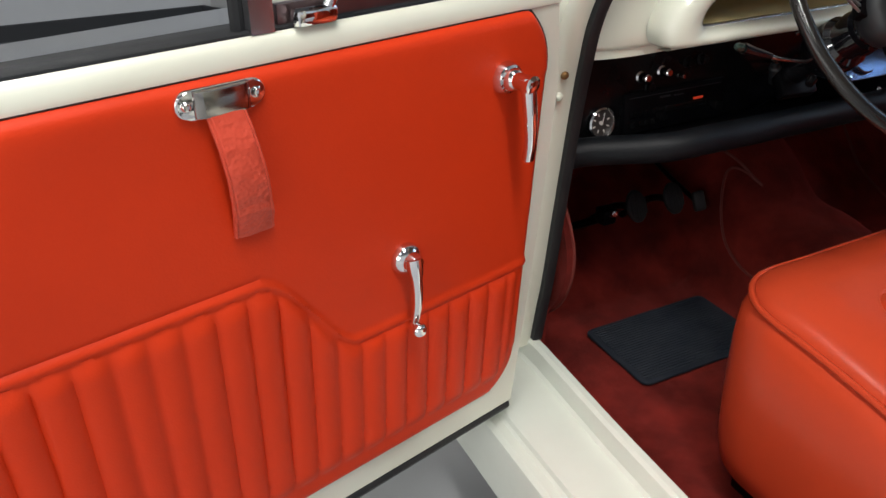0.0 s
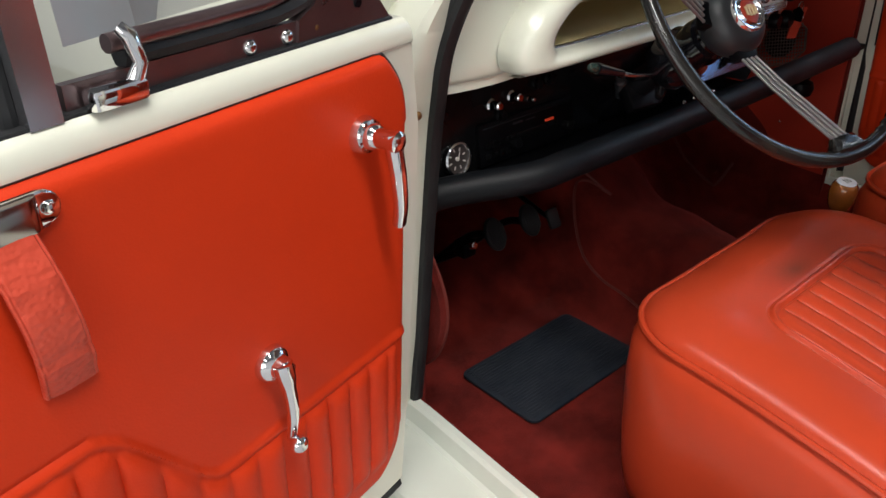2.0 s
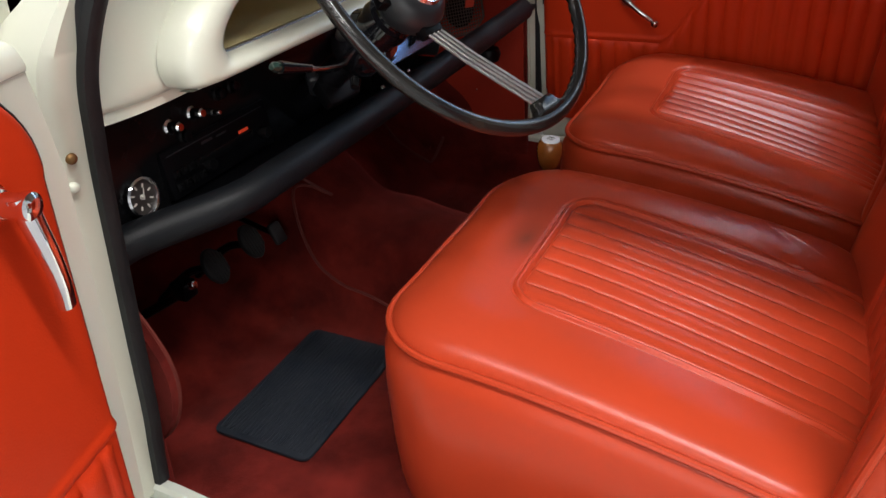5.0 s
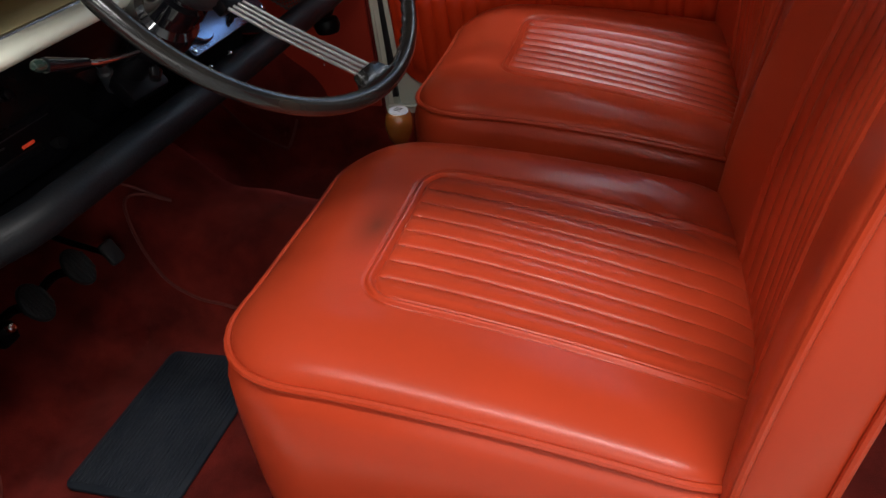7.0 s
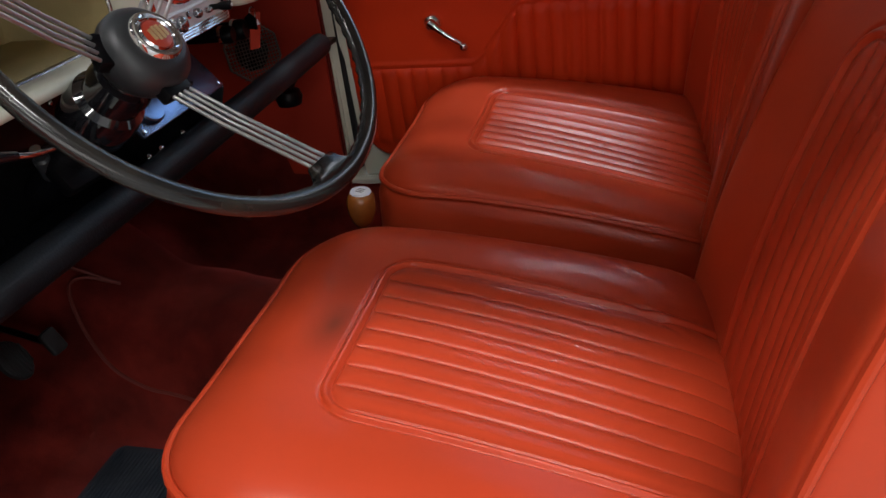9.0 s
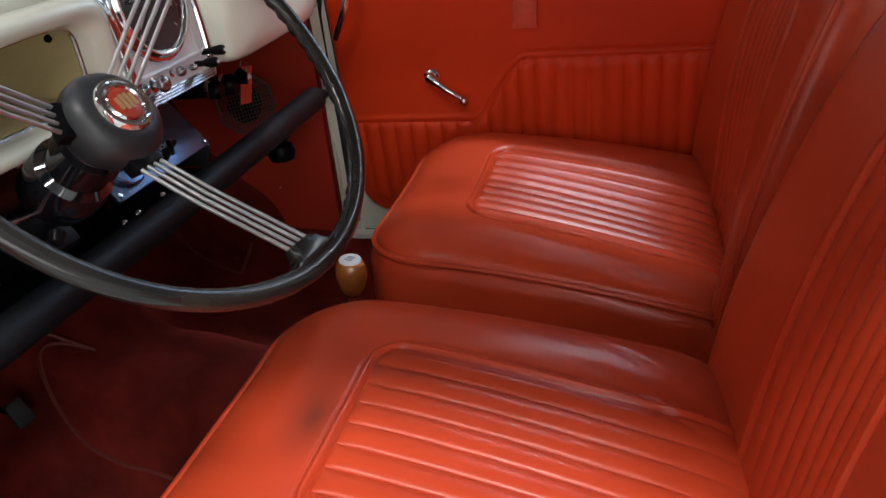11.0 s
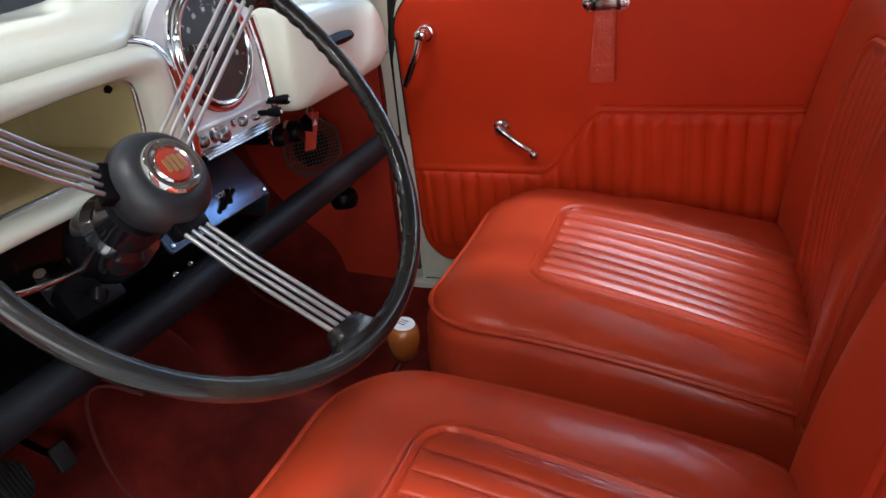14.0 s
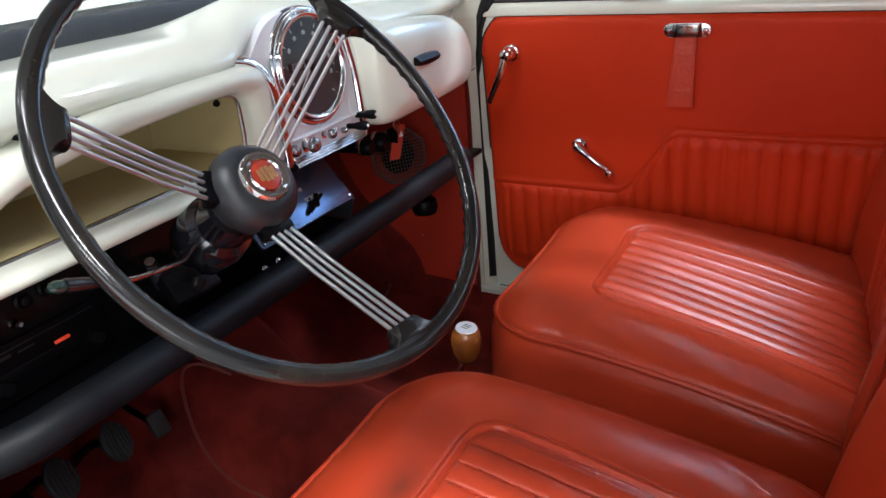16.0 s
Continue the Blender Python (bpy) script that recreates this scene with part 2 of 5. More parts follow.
def loft(rings, closed=False, caps=False, bm=None):
    """Quads between rows of points; closed: each row is a loop."""
    bm = bm or bmesh.new()
    rows = [[bm.verts.new(p) for p in r] for r in rings]
    n = len(rows[0])
    for a, b in zip(rows, rows[1:]):
        for j in range(n if closed else n - 1):
            k = (j + 1) % n
            bm.faces.new((a[j], a[k], b[k], b[j]))
    if caps:
        bm.faces.new(rows[0])
        bm.faces.new(rows[-1][::-1])
    return bm


def rounded_rect(x0, x1, y0, y1, r, n=6):
    """Outline, counter-clockwise. r: one radius, or four from (x1, y0) on round."""
    r = r if hasattr(r, "__len__") else [r] * 4
    out = []
    for (cx, cy, a0), q in zip(((x1, y0, -90), (x1, y1, 0), (x0, y1, 90), (x0, y0, 180)), r):
        ox, oy = cx + (-q if cx == x1 else q), cy + (q if cy == y0 else -q)
        for i in range(n + 1):
            a = radians(a0 + 90 * i / n)
            out.append((ox + q * math.cos(a), oy + q * math.sin(a)))
    return out


def axis(at, along, up=(0, 0, 1)):
    """A pose at a place whose z looks along a direction."""
    z = Vector(along).normalized()
    x = Vector(up).cross(z)
    if x.length < 1e-4:
        x = Vector((1, 0, 0)).cross(z)
    x.normalize()
    m = Matrix((x, z.cross(x), z)).transposed().to_4x4()
    return Matrix.Translation(at) @ m


def smooth(t):
    t = min(1.0, max(0.0, t))
    return t * t * (3 - 2 * t)


def wave(s):
    """One padded flute, 0 at its seams and 1 on its ridge; s counts flutes."""
    return abs(math.sin(math.pi * s)) ** 0.5


def screw(parent, at, along, r=0.005, mat=None, name="screw", label=""):
    bm = lathe([(0, 0.55 * r), (r * 0.5, 0.5 * r), (r * 0.9, 0.2 * r), (r, 0), (r, -0.6 * r), (0, -0.6 * r)], 14)
    return part(name, bm, mat or CHROME, parent, label, axis(at, along))


# ---- the garage ----
def garage():
    x0, x1, y0, y1 = -4.2, 4.2, -4.5, 4.6
    tagged(part("floor", box(x0 - 0.2, x1 + 0.2, y0 - 0.2, y1 + 0.2, -0.2, 0.0, 0), GARAGE_FLOOR), "smooth light grey painted garage floor", "floor", "", "structure")
    tagged(part("floor_edge", box(x0, x1, 1.2, y1, 0.0, 0.004, 0), DARK_FLOOR), "dark grey painted floor strip along the wall", "floor", "", "structure")
    for nm, b in (("wall_north", (x0, x1, y1, y1 + 0.2)), ("wall_south", (x0, x1, y0 - 0.2, y0))):
        tagged(part(nm, box(*b, 0, CEILING, 0), GARAGE_WALL), "plain white panelled garage wall", "wall", "", "structure")
    rx0, rx1, ry0, ry1 = ROOFLIGHT
    bm = None
    for b in ((x0, rx0, y0, y1), (rx1, x1, y0, y1), (rx0, rx1, y0, ry0), (rx0, rx1, ry1, y1)):
        bm = box(*b, CEILING, CEILING + 0.2, 0, bm=bm)
    light_well = thing("window_3", ((rx0 + rx1) / 2, (ry0 + ry1) / 2, CEILING), "unseen daylight rooflight with white bars, added for a blue reflection", "window", "", "structure")
    for k in np.linspace(rx0 + 0.02, rx1 - 0.02, 3):
        part("glazing_bar", box(k - 0.02, k + 0.02, ry0, ry1, CEILING + 0.05, CEILING + 0.09, 0.004), WHITE_PAINT, light_well)
    d = bpy.data.lights.new("rooflight", "AREA")
    d.shape, d.size, d.size_y, d.energy, d.color = "RECTANGLE", rx1 - rx0 - 0.05, ry1 - ry0 - 0.05, ROOFLIGHT_WATTS, (0.42, 0.66, 1.0)
    new("rooflight", d).matrix_world = pose((rx0 + rx1) / 2, (ry0 + ry1) / 2, CEILING + 0.12, 0, 0, 0)
    tagged(part("ceiling", bm, CEIL), "plain grey garage ceiling", "ceiling", "", "structure")
    wy0, wy1, wz0, wz1 = WINDOW
    for b in ((y0, wy0, 0, CEILING), (wy1, y1, 0, CEILING), (wy0, wy1, 0, wz0), (wy0, wy1, wz1, CEILING)):
        tagged(part("wall_east", box(x1, x1 + 0.2, b[0], b[1], b[2], b[3], 0), GARAGE_WALL), "plain white wall round a wide window", "wall", "", "structure")
    win = thing("window_1", (x1 + 0.1, (wy0 + wy1) / 2, wz0), "high daylight window with white frame in the garage wall", "window", "", "structure")
    for y in np.linspace(wy0, wy1, 5):
        part("mullion", box(x1 + 0.06, x1 + 0.12, y - 0.03, y + 0.03, wz0, wz1, 0.005), WHITE_PAINT, win)
    for z in (wz0 + 0.03, wz1 - 0.03):
        part("window_frame", box(x1 + 0.061, x1 + 0.119, wy0, wy1, z - 0.03, z + 0.03, 0.004), WHITE_PAINT, win)
    d = bpy.data.lights.new("daylight", "AREA")
    d.shape, d.size, d.size_y, d.energy, d.color = "RECTANGLE", wy1 - wy0 - 0.1, wz1 - wz0 - 0.1, WINDOW_WATTS, (0.42, 0.66, 1.0)
    new("daylight", d).matrix_world = Matrix.Translation((x1 + 0.04, (wy0 + wy1) / 2, (wz0 + wz1) / 2)) @ Matrix(((0, 0, 1, 0), (1, 0, 0, 0), (0, 1, 0, 0), (0, 0, 0, 1)))
    dy0, dy1, dz0, dz1 = WEST_OPENING
    for b in ((y0, dy0, 0, CEILING), (dy1, y1, 0, CEILING), (dy0, dy1, 0, dz0), (dy0, dy1, dz1, CEILING)):
        tagged(part("wall_west", box(x0 - 0.2, x0, b[0], b[1], b[2], b[3], 0), GARAGE_WALL), "plain white wall round a wide bright opening", "wall", "", "structure")
    win = thing("window_2", (x0 - 0.1, (dy0 + dy1) / 2, dz0), "wide bright opening with white bars, added out of view for side light", "window", "", "structure")
    for y in np.linspace(dy0, dy1, 5):
        part("mullion", box(x0 - 0.12, x0 - 0.06, y - 0.03, y + 0.03, dz0, dz1, 0.005), WHITE_PAINT, win)
    # added side light filling the unseen west opening
    d = bpy.data.lights.new("west_opening_light", "AREA")
    d.shape, d.size, d.size_y, d.energy, d.color = "RECTANGLE", dy1 - dy0 - 0.1, dz1 - dz0 - 0.1, WEST_OPENING_WATTS, (1.0, 0.98, 0.95)
    new("west_opening_light", d).matrix_world = Matrix.Translation((x0 - 0.04, (dy0 + dy1) / 2, (dz0 + dz1) / 2)) @ Matrix(((0, 0, -1, 0), (-1, 0, 0, 0), (0, 1, 0, 0), (0, 0, 0, 1)))
    # horizontal joint strips of the wall panels
    for z in (0.9, 1.8):
        tagged(part("trim", box(x0, x1, y1 - 0.012, y1 - 0.002, z, z + 0.02, 0.002), WHITE_PAINT), "pale joint strip between wall panels", "trim", "", "structure")
    for x, y, watt, tint in CEILING_LIGHTS:
        fix = thing("ceiling_light", (x, y, CEILING), "white twin-tube ceiling batten light, switched on", "light", "garage ceiling lights")
        part("housing", box(x - 0.09, x + 0.09, y - 0.65, y + 0.65, CEILING - 0.05, CEILING - 0.004, 0.008), WHITE_PAINT, fix)
        for dx in (-0.045, 0.045):
            part("tube", sweep([(x + dx, y - 0.6, CEILING - 0.075), (x + dx, y + 0.6, CEILING - 0.075)], 0.016, 12), TUBE, fix, "glowing white tube")
        d = bpy.data.lights.new("batten", "AREA")
        d.shape, d.size, d.size_y, d.energy, d.color = "RECTANGLE", 0.16, 1.25, watt, tint
        lamp = new("batten", d)
        lamp.matrix_world = pose(x, y, CEILING - 0.1, 0, 0, 0)
    pier = prism([(-0.33, y1 + 0.1), (-0.12, 4.20), (1.6, 4.20), (1.6, y1 + 0.1)], CEILING)
    tagged(part("wall_pier", pier, GARAGE_WALL), "white wall pier projecting into the garage", "wall", "", "structure")
    for pts in (((x0, y1 - 0.012), (-0.33, y1 - 0.012)), ((-0.345, y1 - 0.01), (-0.132, 4.19), (1.6, 4.19))):
        bm = sweep([(a, b, 0.05) for a, b in pts], 0.05, section=[(-0.25, -1), (0.25, -1), (0.25, 0.9), (0.15, 1), (-0.15, 1), (-0.25, 0.9)])
        tagged(part("baseboard", bm, DARK_METAL), "dark painted skirting along the garage wall", "skirting", "", "structure")



garage()

# ---- the car's body ----
body = thing("car", (0, 0, 0), "cream painted small saloon car with a red trimmed cabin", "car")


def sill(s, name="sill"):
    prof = [(0.575, 0.30), (0.596, 0.30), (0.596, 0.382), (0.600, 0.388), (0.610, 0.388), (0.615, 0.383), (0.618, 0.354),
            (0.623, 0.348), (0.706, 0.346), (0.711, 0.343), (0.713, 0.334), (0.717, 0.330), (0.730, 0.328), (0.737, 0.322),
            (0.740, 0.30), (0.735, 0.20), (0.70, 0.17), (0.575, 0.17)]
    ys = [0.16, 0.05, -0.15, -0.4, -0.7, -0.96]
    flare = [0.0, 0.0, 0.010, 0.016, 0.018, 0.018]
    return part(name, loft([[(s * (x + f * (1 if 0.59 < x < 0.63 else 0.2)), y, z) for x, z in prof] for y, f in zip(ys, flare)], closed=True, caps=True), CREAM_DULL, body, "cream painted door sill", sharp=30)


def pillar_path(s):
    if s < 0:
        return smooth_path([(-0.603, 0.083, 0.375), (-0.596, 0.078, 0.45), (-0.591, 0.074, 0.50), (-0.586, 0.066, 0.60), (-0.582, 0.056, 0.70), (-0.581, 0.042, 0.80), (-0.585, 0.025, 0.86),
                            (-0.588, 0.012, 0.90), (-0.586, 0.002, 0.93), (-0.580, -0.012, 0.965), (-0.572, -0.035, 1.01), (-0.540, -0.13, 1.20), (-0.50, -0.25, 1.42)], 6)
    return smooth_path([(s * 0.622, 0.020, 0.375), (s * 0.616, 0.018, 0.55), (s * 0.604, 0.014, 0.75), (s * 0.592, 0.010, 0.87), (s * 0.588, 0.005, 0.905), (s * 0.586, 0.002, 0.93), (s * 0.580, -0.012, 0.965),
                        (s * 0.572, -0.035, 1.01), (s * 0.540, -0.13, 1.20), (s * 0.50, -0.25, 1.42)], 6)


for s in (-1, 1):
    sill(s)
    path = pillar_path(s)
    out = 0.044 if s < 0 else 0.060
    sec = [(0.004, 0.012), (out - 0.010, 0.012), (out, 0.004), (out, -0.070), (-0.010, -0.075), (-0.016, -0.06), (-0.006, 0.006)]
    rows = []
    for p in path:
        q = min(1.0, max(0.0, (p.z - 0.925) / 0.09))
        wide = 1.0 - 0.58 * q * q * (3 - 2 * q)
        rows.append([(p.x + s * dx * wide, p.y - dy * wide + 0.012, p.z) for dx, dy in sec])
    part("pillar", loft(rows, closed=True, caps=True), CREAM, body, "cream windscreen pillar")
    lip = [(0.0, 1.15), (0.55, 0.95), (0.62, 0.35), (0.95, 0.15), (0.95, -0.75), (0.5, -1.1), (-0.5, -1.1), (-0.95, -0.75), (-0.95, 0.15), (-0.62, 0.35), (-0.55, 0.95)]
    part("door_seal", sweep([(p.x + (0.0 if s < 0 else 0.004), p.y + 0.006, p.z) for p in path if p.z > 0.385], 0.0150 if s < 0 else 0.0105, section=lip, up=(0, -1, 0)), RUBBER, body, "black rubber door seal")

# hinge pin and striker marks on the near pillar
screw(body, (-0.612, 0.029, 0.838), (-0.25, -1, 0), 0.0055, BRASS, "bolt", "tarnished brass bolt")
screw(body, (-0.614, 0.036, 0.808), (-0.25, -1, 0), 0.0055, CREAM, "bolt")

# roof, rear and outer panels
roof = [[(x, y, 1.455 + 0.05 * (1 - (x / 0.56) ** 2) - 0.04 * ((y + 1.0) / 0.8) ** 2) for x in np.linspace(-0.56, 0.56, 13)] for y in np.linspace(-0.22, -1.85, 12)]
bm = loft([[(x, y, z + 0.03) for x, y, z in r] for r in roof])
part("roof", bm, CREAM, body, "cream roof panel")
part("headlining", loft(roof), HEADLINER, body, "pale cloth headlining")
for s in (-1, 1):
    rows = [[(s * (0.60 + 0.06 * math.sin(math.pi * min(1, max(0, (z - 0.3) / 0.7)))), y, z) for z in np.linspace(0.3, 1.0, 8)] for y in np.linspace(-0.97, -1.9, 6)]
    bm = loft(rows)
    bmesh.ops.solidify(bm, geom=bm.faces[:], thickness=0.03)
    part("rear_quarter", bm, CREAM, body)
    part("centre_pillar", box(min(s * 0.585, s * 0.63), max(s * 0.585, s * 0.63), -1.02, -0.96, 0.36, 1.0, 0.01), CREAM, body)
    part("roof_pillar", sweep([(s * 0.60, -0.99, 1.0), (s * 0.545, -0.99, 1.46)], 0.028, 8), CREAM, body)
    part("rear_pillar", sweep([(s * 0.60, -1.8, 1.0), (s * 0.52, -1.7, 1.44)], 0.06, 8), CREAM, body)
    part("cantrail", sweep([(s * 0.50, -0.25, 1.43), (s * 0.55, -0.99, 1.47), (s * 0.52, -1.75, 1.44)], 0.025, 8), CREAM, body)
    # front wing
    rows = [[(s * (0.60 + 0.12 * math.sin(a)), y, 0.62 + 0.32 * math.cos(a)) for a in np.linspace(0.0, 2.0, 9)] for y in np.linspace(0.11, 1.5, 7)]
    part("front_wing", loft(rows), CREAM, body, "cream front wing")
part("rear_panel", box(-0.6, 0.6, -1.92, -1.88, 0.3, 1.05, 0.01), KICK, body)
rows = [[(x, y, 1.005 - 0.10 * ((y - 0.24) / 1.3) ** 2 + 0.03 * math.cos(x / 0.58 * 1.5)) for x in np.linspace(-0.60, 0.60, 15)] for y in np.linspace(0.24, 1.55, 9)]
part("bonnet", loft(rows), CREAM, body, "cream bonnet")
# windscreen, two panes in a rubber surround
base = [(-0.56, 0.10, 1.025), (-0.40, 0.165, 1.032), (-0.20, 0.20, 1.036), (0.0, 0.215, 1.037), (0.20, 0.20, 1.036), (0.40, 0.165, 1.032), (0.56, 0.10, 1.025)]
top = [(x * 0.9, y - 0.36, 1.42) for x, y, z in base]
lower = smooth_path(base, 5)
upper = smooth_path(top, 5)
part("windscreen_rubber", sweep(lower, 0.020, section=[(-1, -0.8), (1, -0.8), (1.1, 0.2), (0.6, 1), (-0.6, 1), (-1.1, 0.2)]), RUBBER, body, "black rubber windscreen seal")
part("windscreen_rubber", sweep(upper, 0.014, 8), RUBBER, body)
bm = loft([lower, [(a + b) / 2 for a, b in zip(lower, upper)], upper])
pane = part("windscreen", bm, GLASS, body, "clear windscreen glass")
pane.visible_shadow = False
part("wiper", sweep([(-0.30, 0.30, 1.055), (-0.12, 0.25, 1.06), (0.05, 0.22, 1.065)], 0.006, 6), STEEL, body, "thin steel wiper arm")
part("wiper", sweep([(-0.50, 0.27, 1.045), (-0.28, 0.25, 1.06), (-0.18, 0.22, 1.07)], 0.007, 6), BLACK_MATT, body)

for s in (-1, 1):
    part("scuttle_side", box(min(s * 0.600, s * 0.612), max(s * 0.600, s * 0.612), 0.034 if s > 0 else 0.11, 0.655, 0.34, 1.0, 0.004), CREAM, body, "cream scuttle side panel")
    rows = [[(s * (x + 0.02 * t), 0.05 + 0.40 * t, z - 0.01 * t) for x, z in ((0.715, 0.70), (0.700, 0.82), (0.672, 0.92), (0.640, 0.972), (0.600, 1.000), (0.555, 1.016), (0.50, 1.022))] for t in np.linspace(0, 1, 6)]
    part("scuttle_top", loft(rows), CREAM, body, "cream curved scuttle panel ahead of the door")
    closing = [(s * x, z) for x, z in ((0.711, 0.70), (0.696, 0.82), (0.668, 0.918), (0.637, 0.969), (0.598, 0.996), (0.606, 0.90), (0.612, 0.70))]
    part("scuttle_end", prism(closing, 0.004, Matrix(((1, 0, 0, 0), (0, 0, -1, 0.066), (0, 1, 0, 0), (0, 0, 0, 1)))), CREAM, body, "cream closing panel of the scuttle")
# cowl between the windscreen and the bonnet
rows = []
for x in np.linspace(-0.56, 0.56, 29):
    y0 = 0.215 - 0.115 * (x / 0.56) ** 2
    rows.append([(x, y0 + (0.30 - y0) * t, 1.020 + 0.012 * (1 - (x / 0.56) ** 2) - 0.012 * t * t) for t in np.linspace(0, 1, 5)])
part("cowl", loft(rows), CREAM, body, "cream cowl panel below the windscreen")
# closed front: bulkhead
part("bulkhead", box(-0.62, 0.62, 0.66, 0.69, 0.25, 1.0, 0), BLACK_MATT, body, "dark painted bulkhead")


# road wheels
for s in (-1, 1):
    for y in (0.93, -1.45):
        at = axis((s * 0.60, y, 0.275), (s, 0, 0))
        wheel_part = part("road_wheel", lathe([(0, 0.02), (0.06, 0.03), (0.10, 0.022), (0.175, 0.03), (0.185, 0.05), (0.19, 0.05), (0.19, -0.07), (0, -0.07)], 32), CREAM_DULL, body, "cream steel road wheel", at)
        part("tyre", lathe([(0.188, 0.05), (0.20, 0.062), (0.245, 0.066), (0.268, 0.055), (0.275, 0.035), (0.275, -0.055), (0.268, -0.075), (0.245, -0.086), (0.20, -0.082), (0.188, -0.07)], 40), RUBBER, wheel_part, "black rubber tyre", at)

# ---- carpet and floor ----
def floor_height(x, y):
    toe = max(0.0, y - 0.25)
    z = 0.268 + (0.9 * toe if toe < 0.42 else 0.378)
    if toe:
        z -= 0.02 * math.exp(-toe * 30)
    # gearbox tunnel, wider and higher towards the front
    g = min(1.0, max(0.0, (y + 0.15) / 0.40))
    g = g * g * (3 - 2 * g)
    xc, half, high = 0.040, 0.108 + 0.02 * g, 0.430 + 0.035 * g
    d = abs(x - xc) / half
    k = 1 / (1 + math.exp((d - 1.0) * 16))
    front = min(1.0, max(0.0, (y - 0.15) / 0.16))
    top = high + 0.085 * front * front * (3 - 2 * front) - 0.03 * min(1, d) ** 2 + 0.009 * noise.noise((x * 11, y * 11, 3))
    z = z + max(0.0, top - z) * k
    # carpet turned up at the sills
    e = max(0.0, (abs(x) - 0.525) / 0.06)
    z = max(z, 0.268 + 0.105 * min(1.0, e) ** 1.6) if y < 0.3 else z
    return z + 0.0015 * noise.noise((x * 40, y * 40, 0))


def edge_out(y):
    """How far the carpet reaches out to the flaring sill."""
    return 0.0075 + float(np.interp(-y, (-0.05, 0.15, 0.4, 0.7), (0.0, 0.010, 0.016, 0.018)))


xs, ys = np.linspace(-0.588, 0.588, 110), np.linspace(-1.0, 0.66, 120)
tagged(part("carpet", loft([[(x + math.copysign(edge_out(y), x) * smooth((abs(x) - 0.53) / 0.058), y, floor_height(x, y)) for x in xs] for y in ys]), CARPET), "dark red cut-pile carpet over floor and gearbox tunnel", "carpet", "", "structure")


def on_floor(points, lift=0.004, n=6):
    return [(p.x, p.y, floor_height(p.x, p.y) + lift) for p in smooth_path([(x, y, 0) for x, y in points], n)]


binding = thing("carpet_binding", (-0.06, 0.2, 0.3), "thin red leathercloth binding along the tunnel carpet edge", "binding")
part("left_edge", sweep(on_floor([(-0.085, -0.15), (-0.083, 0.05), (-0.085, 0.15), (-0.082, 0.205), (-0.070, 0.235), (-0.045, 0.248), (-0.02, 0.232), (-0.005, 0.208)]), 0.0030, 6), PIPING_C, binding)
part("upper_edge", sweep(on_floor([(0.0, 0.200), (-0.015, 0.235), (-0.030, 0.270), (-0.050, 0.310)]), 0.0030, 6), PIPING_C, binding)
part("right_edge", sweep(on_floor([(0.580, 0.262), (0.550, 0.290), (0.522, 0.328), (0.514, 0.365), (0.526, 0.410), (0.54, 0.46)]), 0.0034, 6), PIPING_C, binding)

# side trim of the footwells
near_kick = thing("footwell_side_carpet", (-0.58, 0.2, 0.3), "dark red carpet on the footwell side with bound edge", "carpet")
out = [(0.088, 0.33), (0.060, 0.66), (0.045, 0.84), (0.62, 0.84), (0.62, 0.33)]
part("backing", prism(out, 0.012, Matrix.Translation((-0.592, 0, 0)) @ Matrix(((0, 0, 1, 0), (1, 0, 0, 0), (0, 1, 0, 0), (0, 0, 0, 1)))), CARPET, near_kick)
rear_edge = smooth_path([(0.150, 0.372, 0), (0.105, 0.402, 0), (0.074, 0.437, 0), (0.054, 0.480, 0), (0.047, 0.520, 0), (0.053, 0.558, 0), (0.074, 0.600, 0), (0.110, 0.650, 0), (0.13, 0.72, 0)], 5)
part("side_carpet", prism([(p.x, p.y) for p in rear_edge] + [(0.13, 0.84), (0.62, 0.84), (0.62, 0.372)], 0.014, Matrix.Translation((-0.565, 0.012, 0)) @ Matrix(((0, 0, 1, 0), (1, 0, 0, 0), (0, 1, 0, 0), (0, 0, 0, 1))), 0.003), CARPET, near_kick)
part("bound_edge", sweep([(-0.5515, p.x + 0.012, p.y) for p in rear_edge], 0.0026, 6), PIPING_C, near_kick)
far_kick = thing("kick_board", (0.58, 0.2, 0.3), "red leathercloth footwell side panel with rounded edge", "trim panel")
edge = smooth_path([(0.37, 0.88, 0), (0.37, 0.72, 0), (0.32, 0.60, 0), (0.251, 0.525, 0), (0.20, 0.482, 0), (0.175, 0.447, 0), (0.163, 0.408, 0)], 5)
out = [Vector((0.04, 0.40, 0)), Vector((0.04, 0.88, 0))] + edge
part("board", prism([(p.x, p.y) for p in out], 0.010, Matrix.Translation((0.574, 0, 0)) @ Matrix(((0, 0, 1, 0), (1, 0, 0, 0), (0, 1, 0, 0), (0, 0, 0, 1)))), KICK, far_kick)
part("carpet_lining", box(0.580, 0.592, 0.036, 0.64, 0.30, 0.86, 0.001), CARPET, far_kick, "dark red carpet lining")
screw(far_kick, (0.573, 0.16, 0.50), (-1, 0, 0), 0.003)

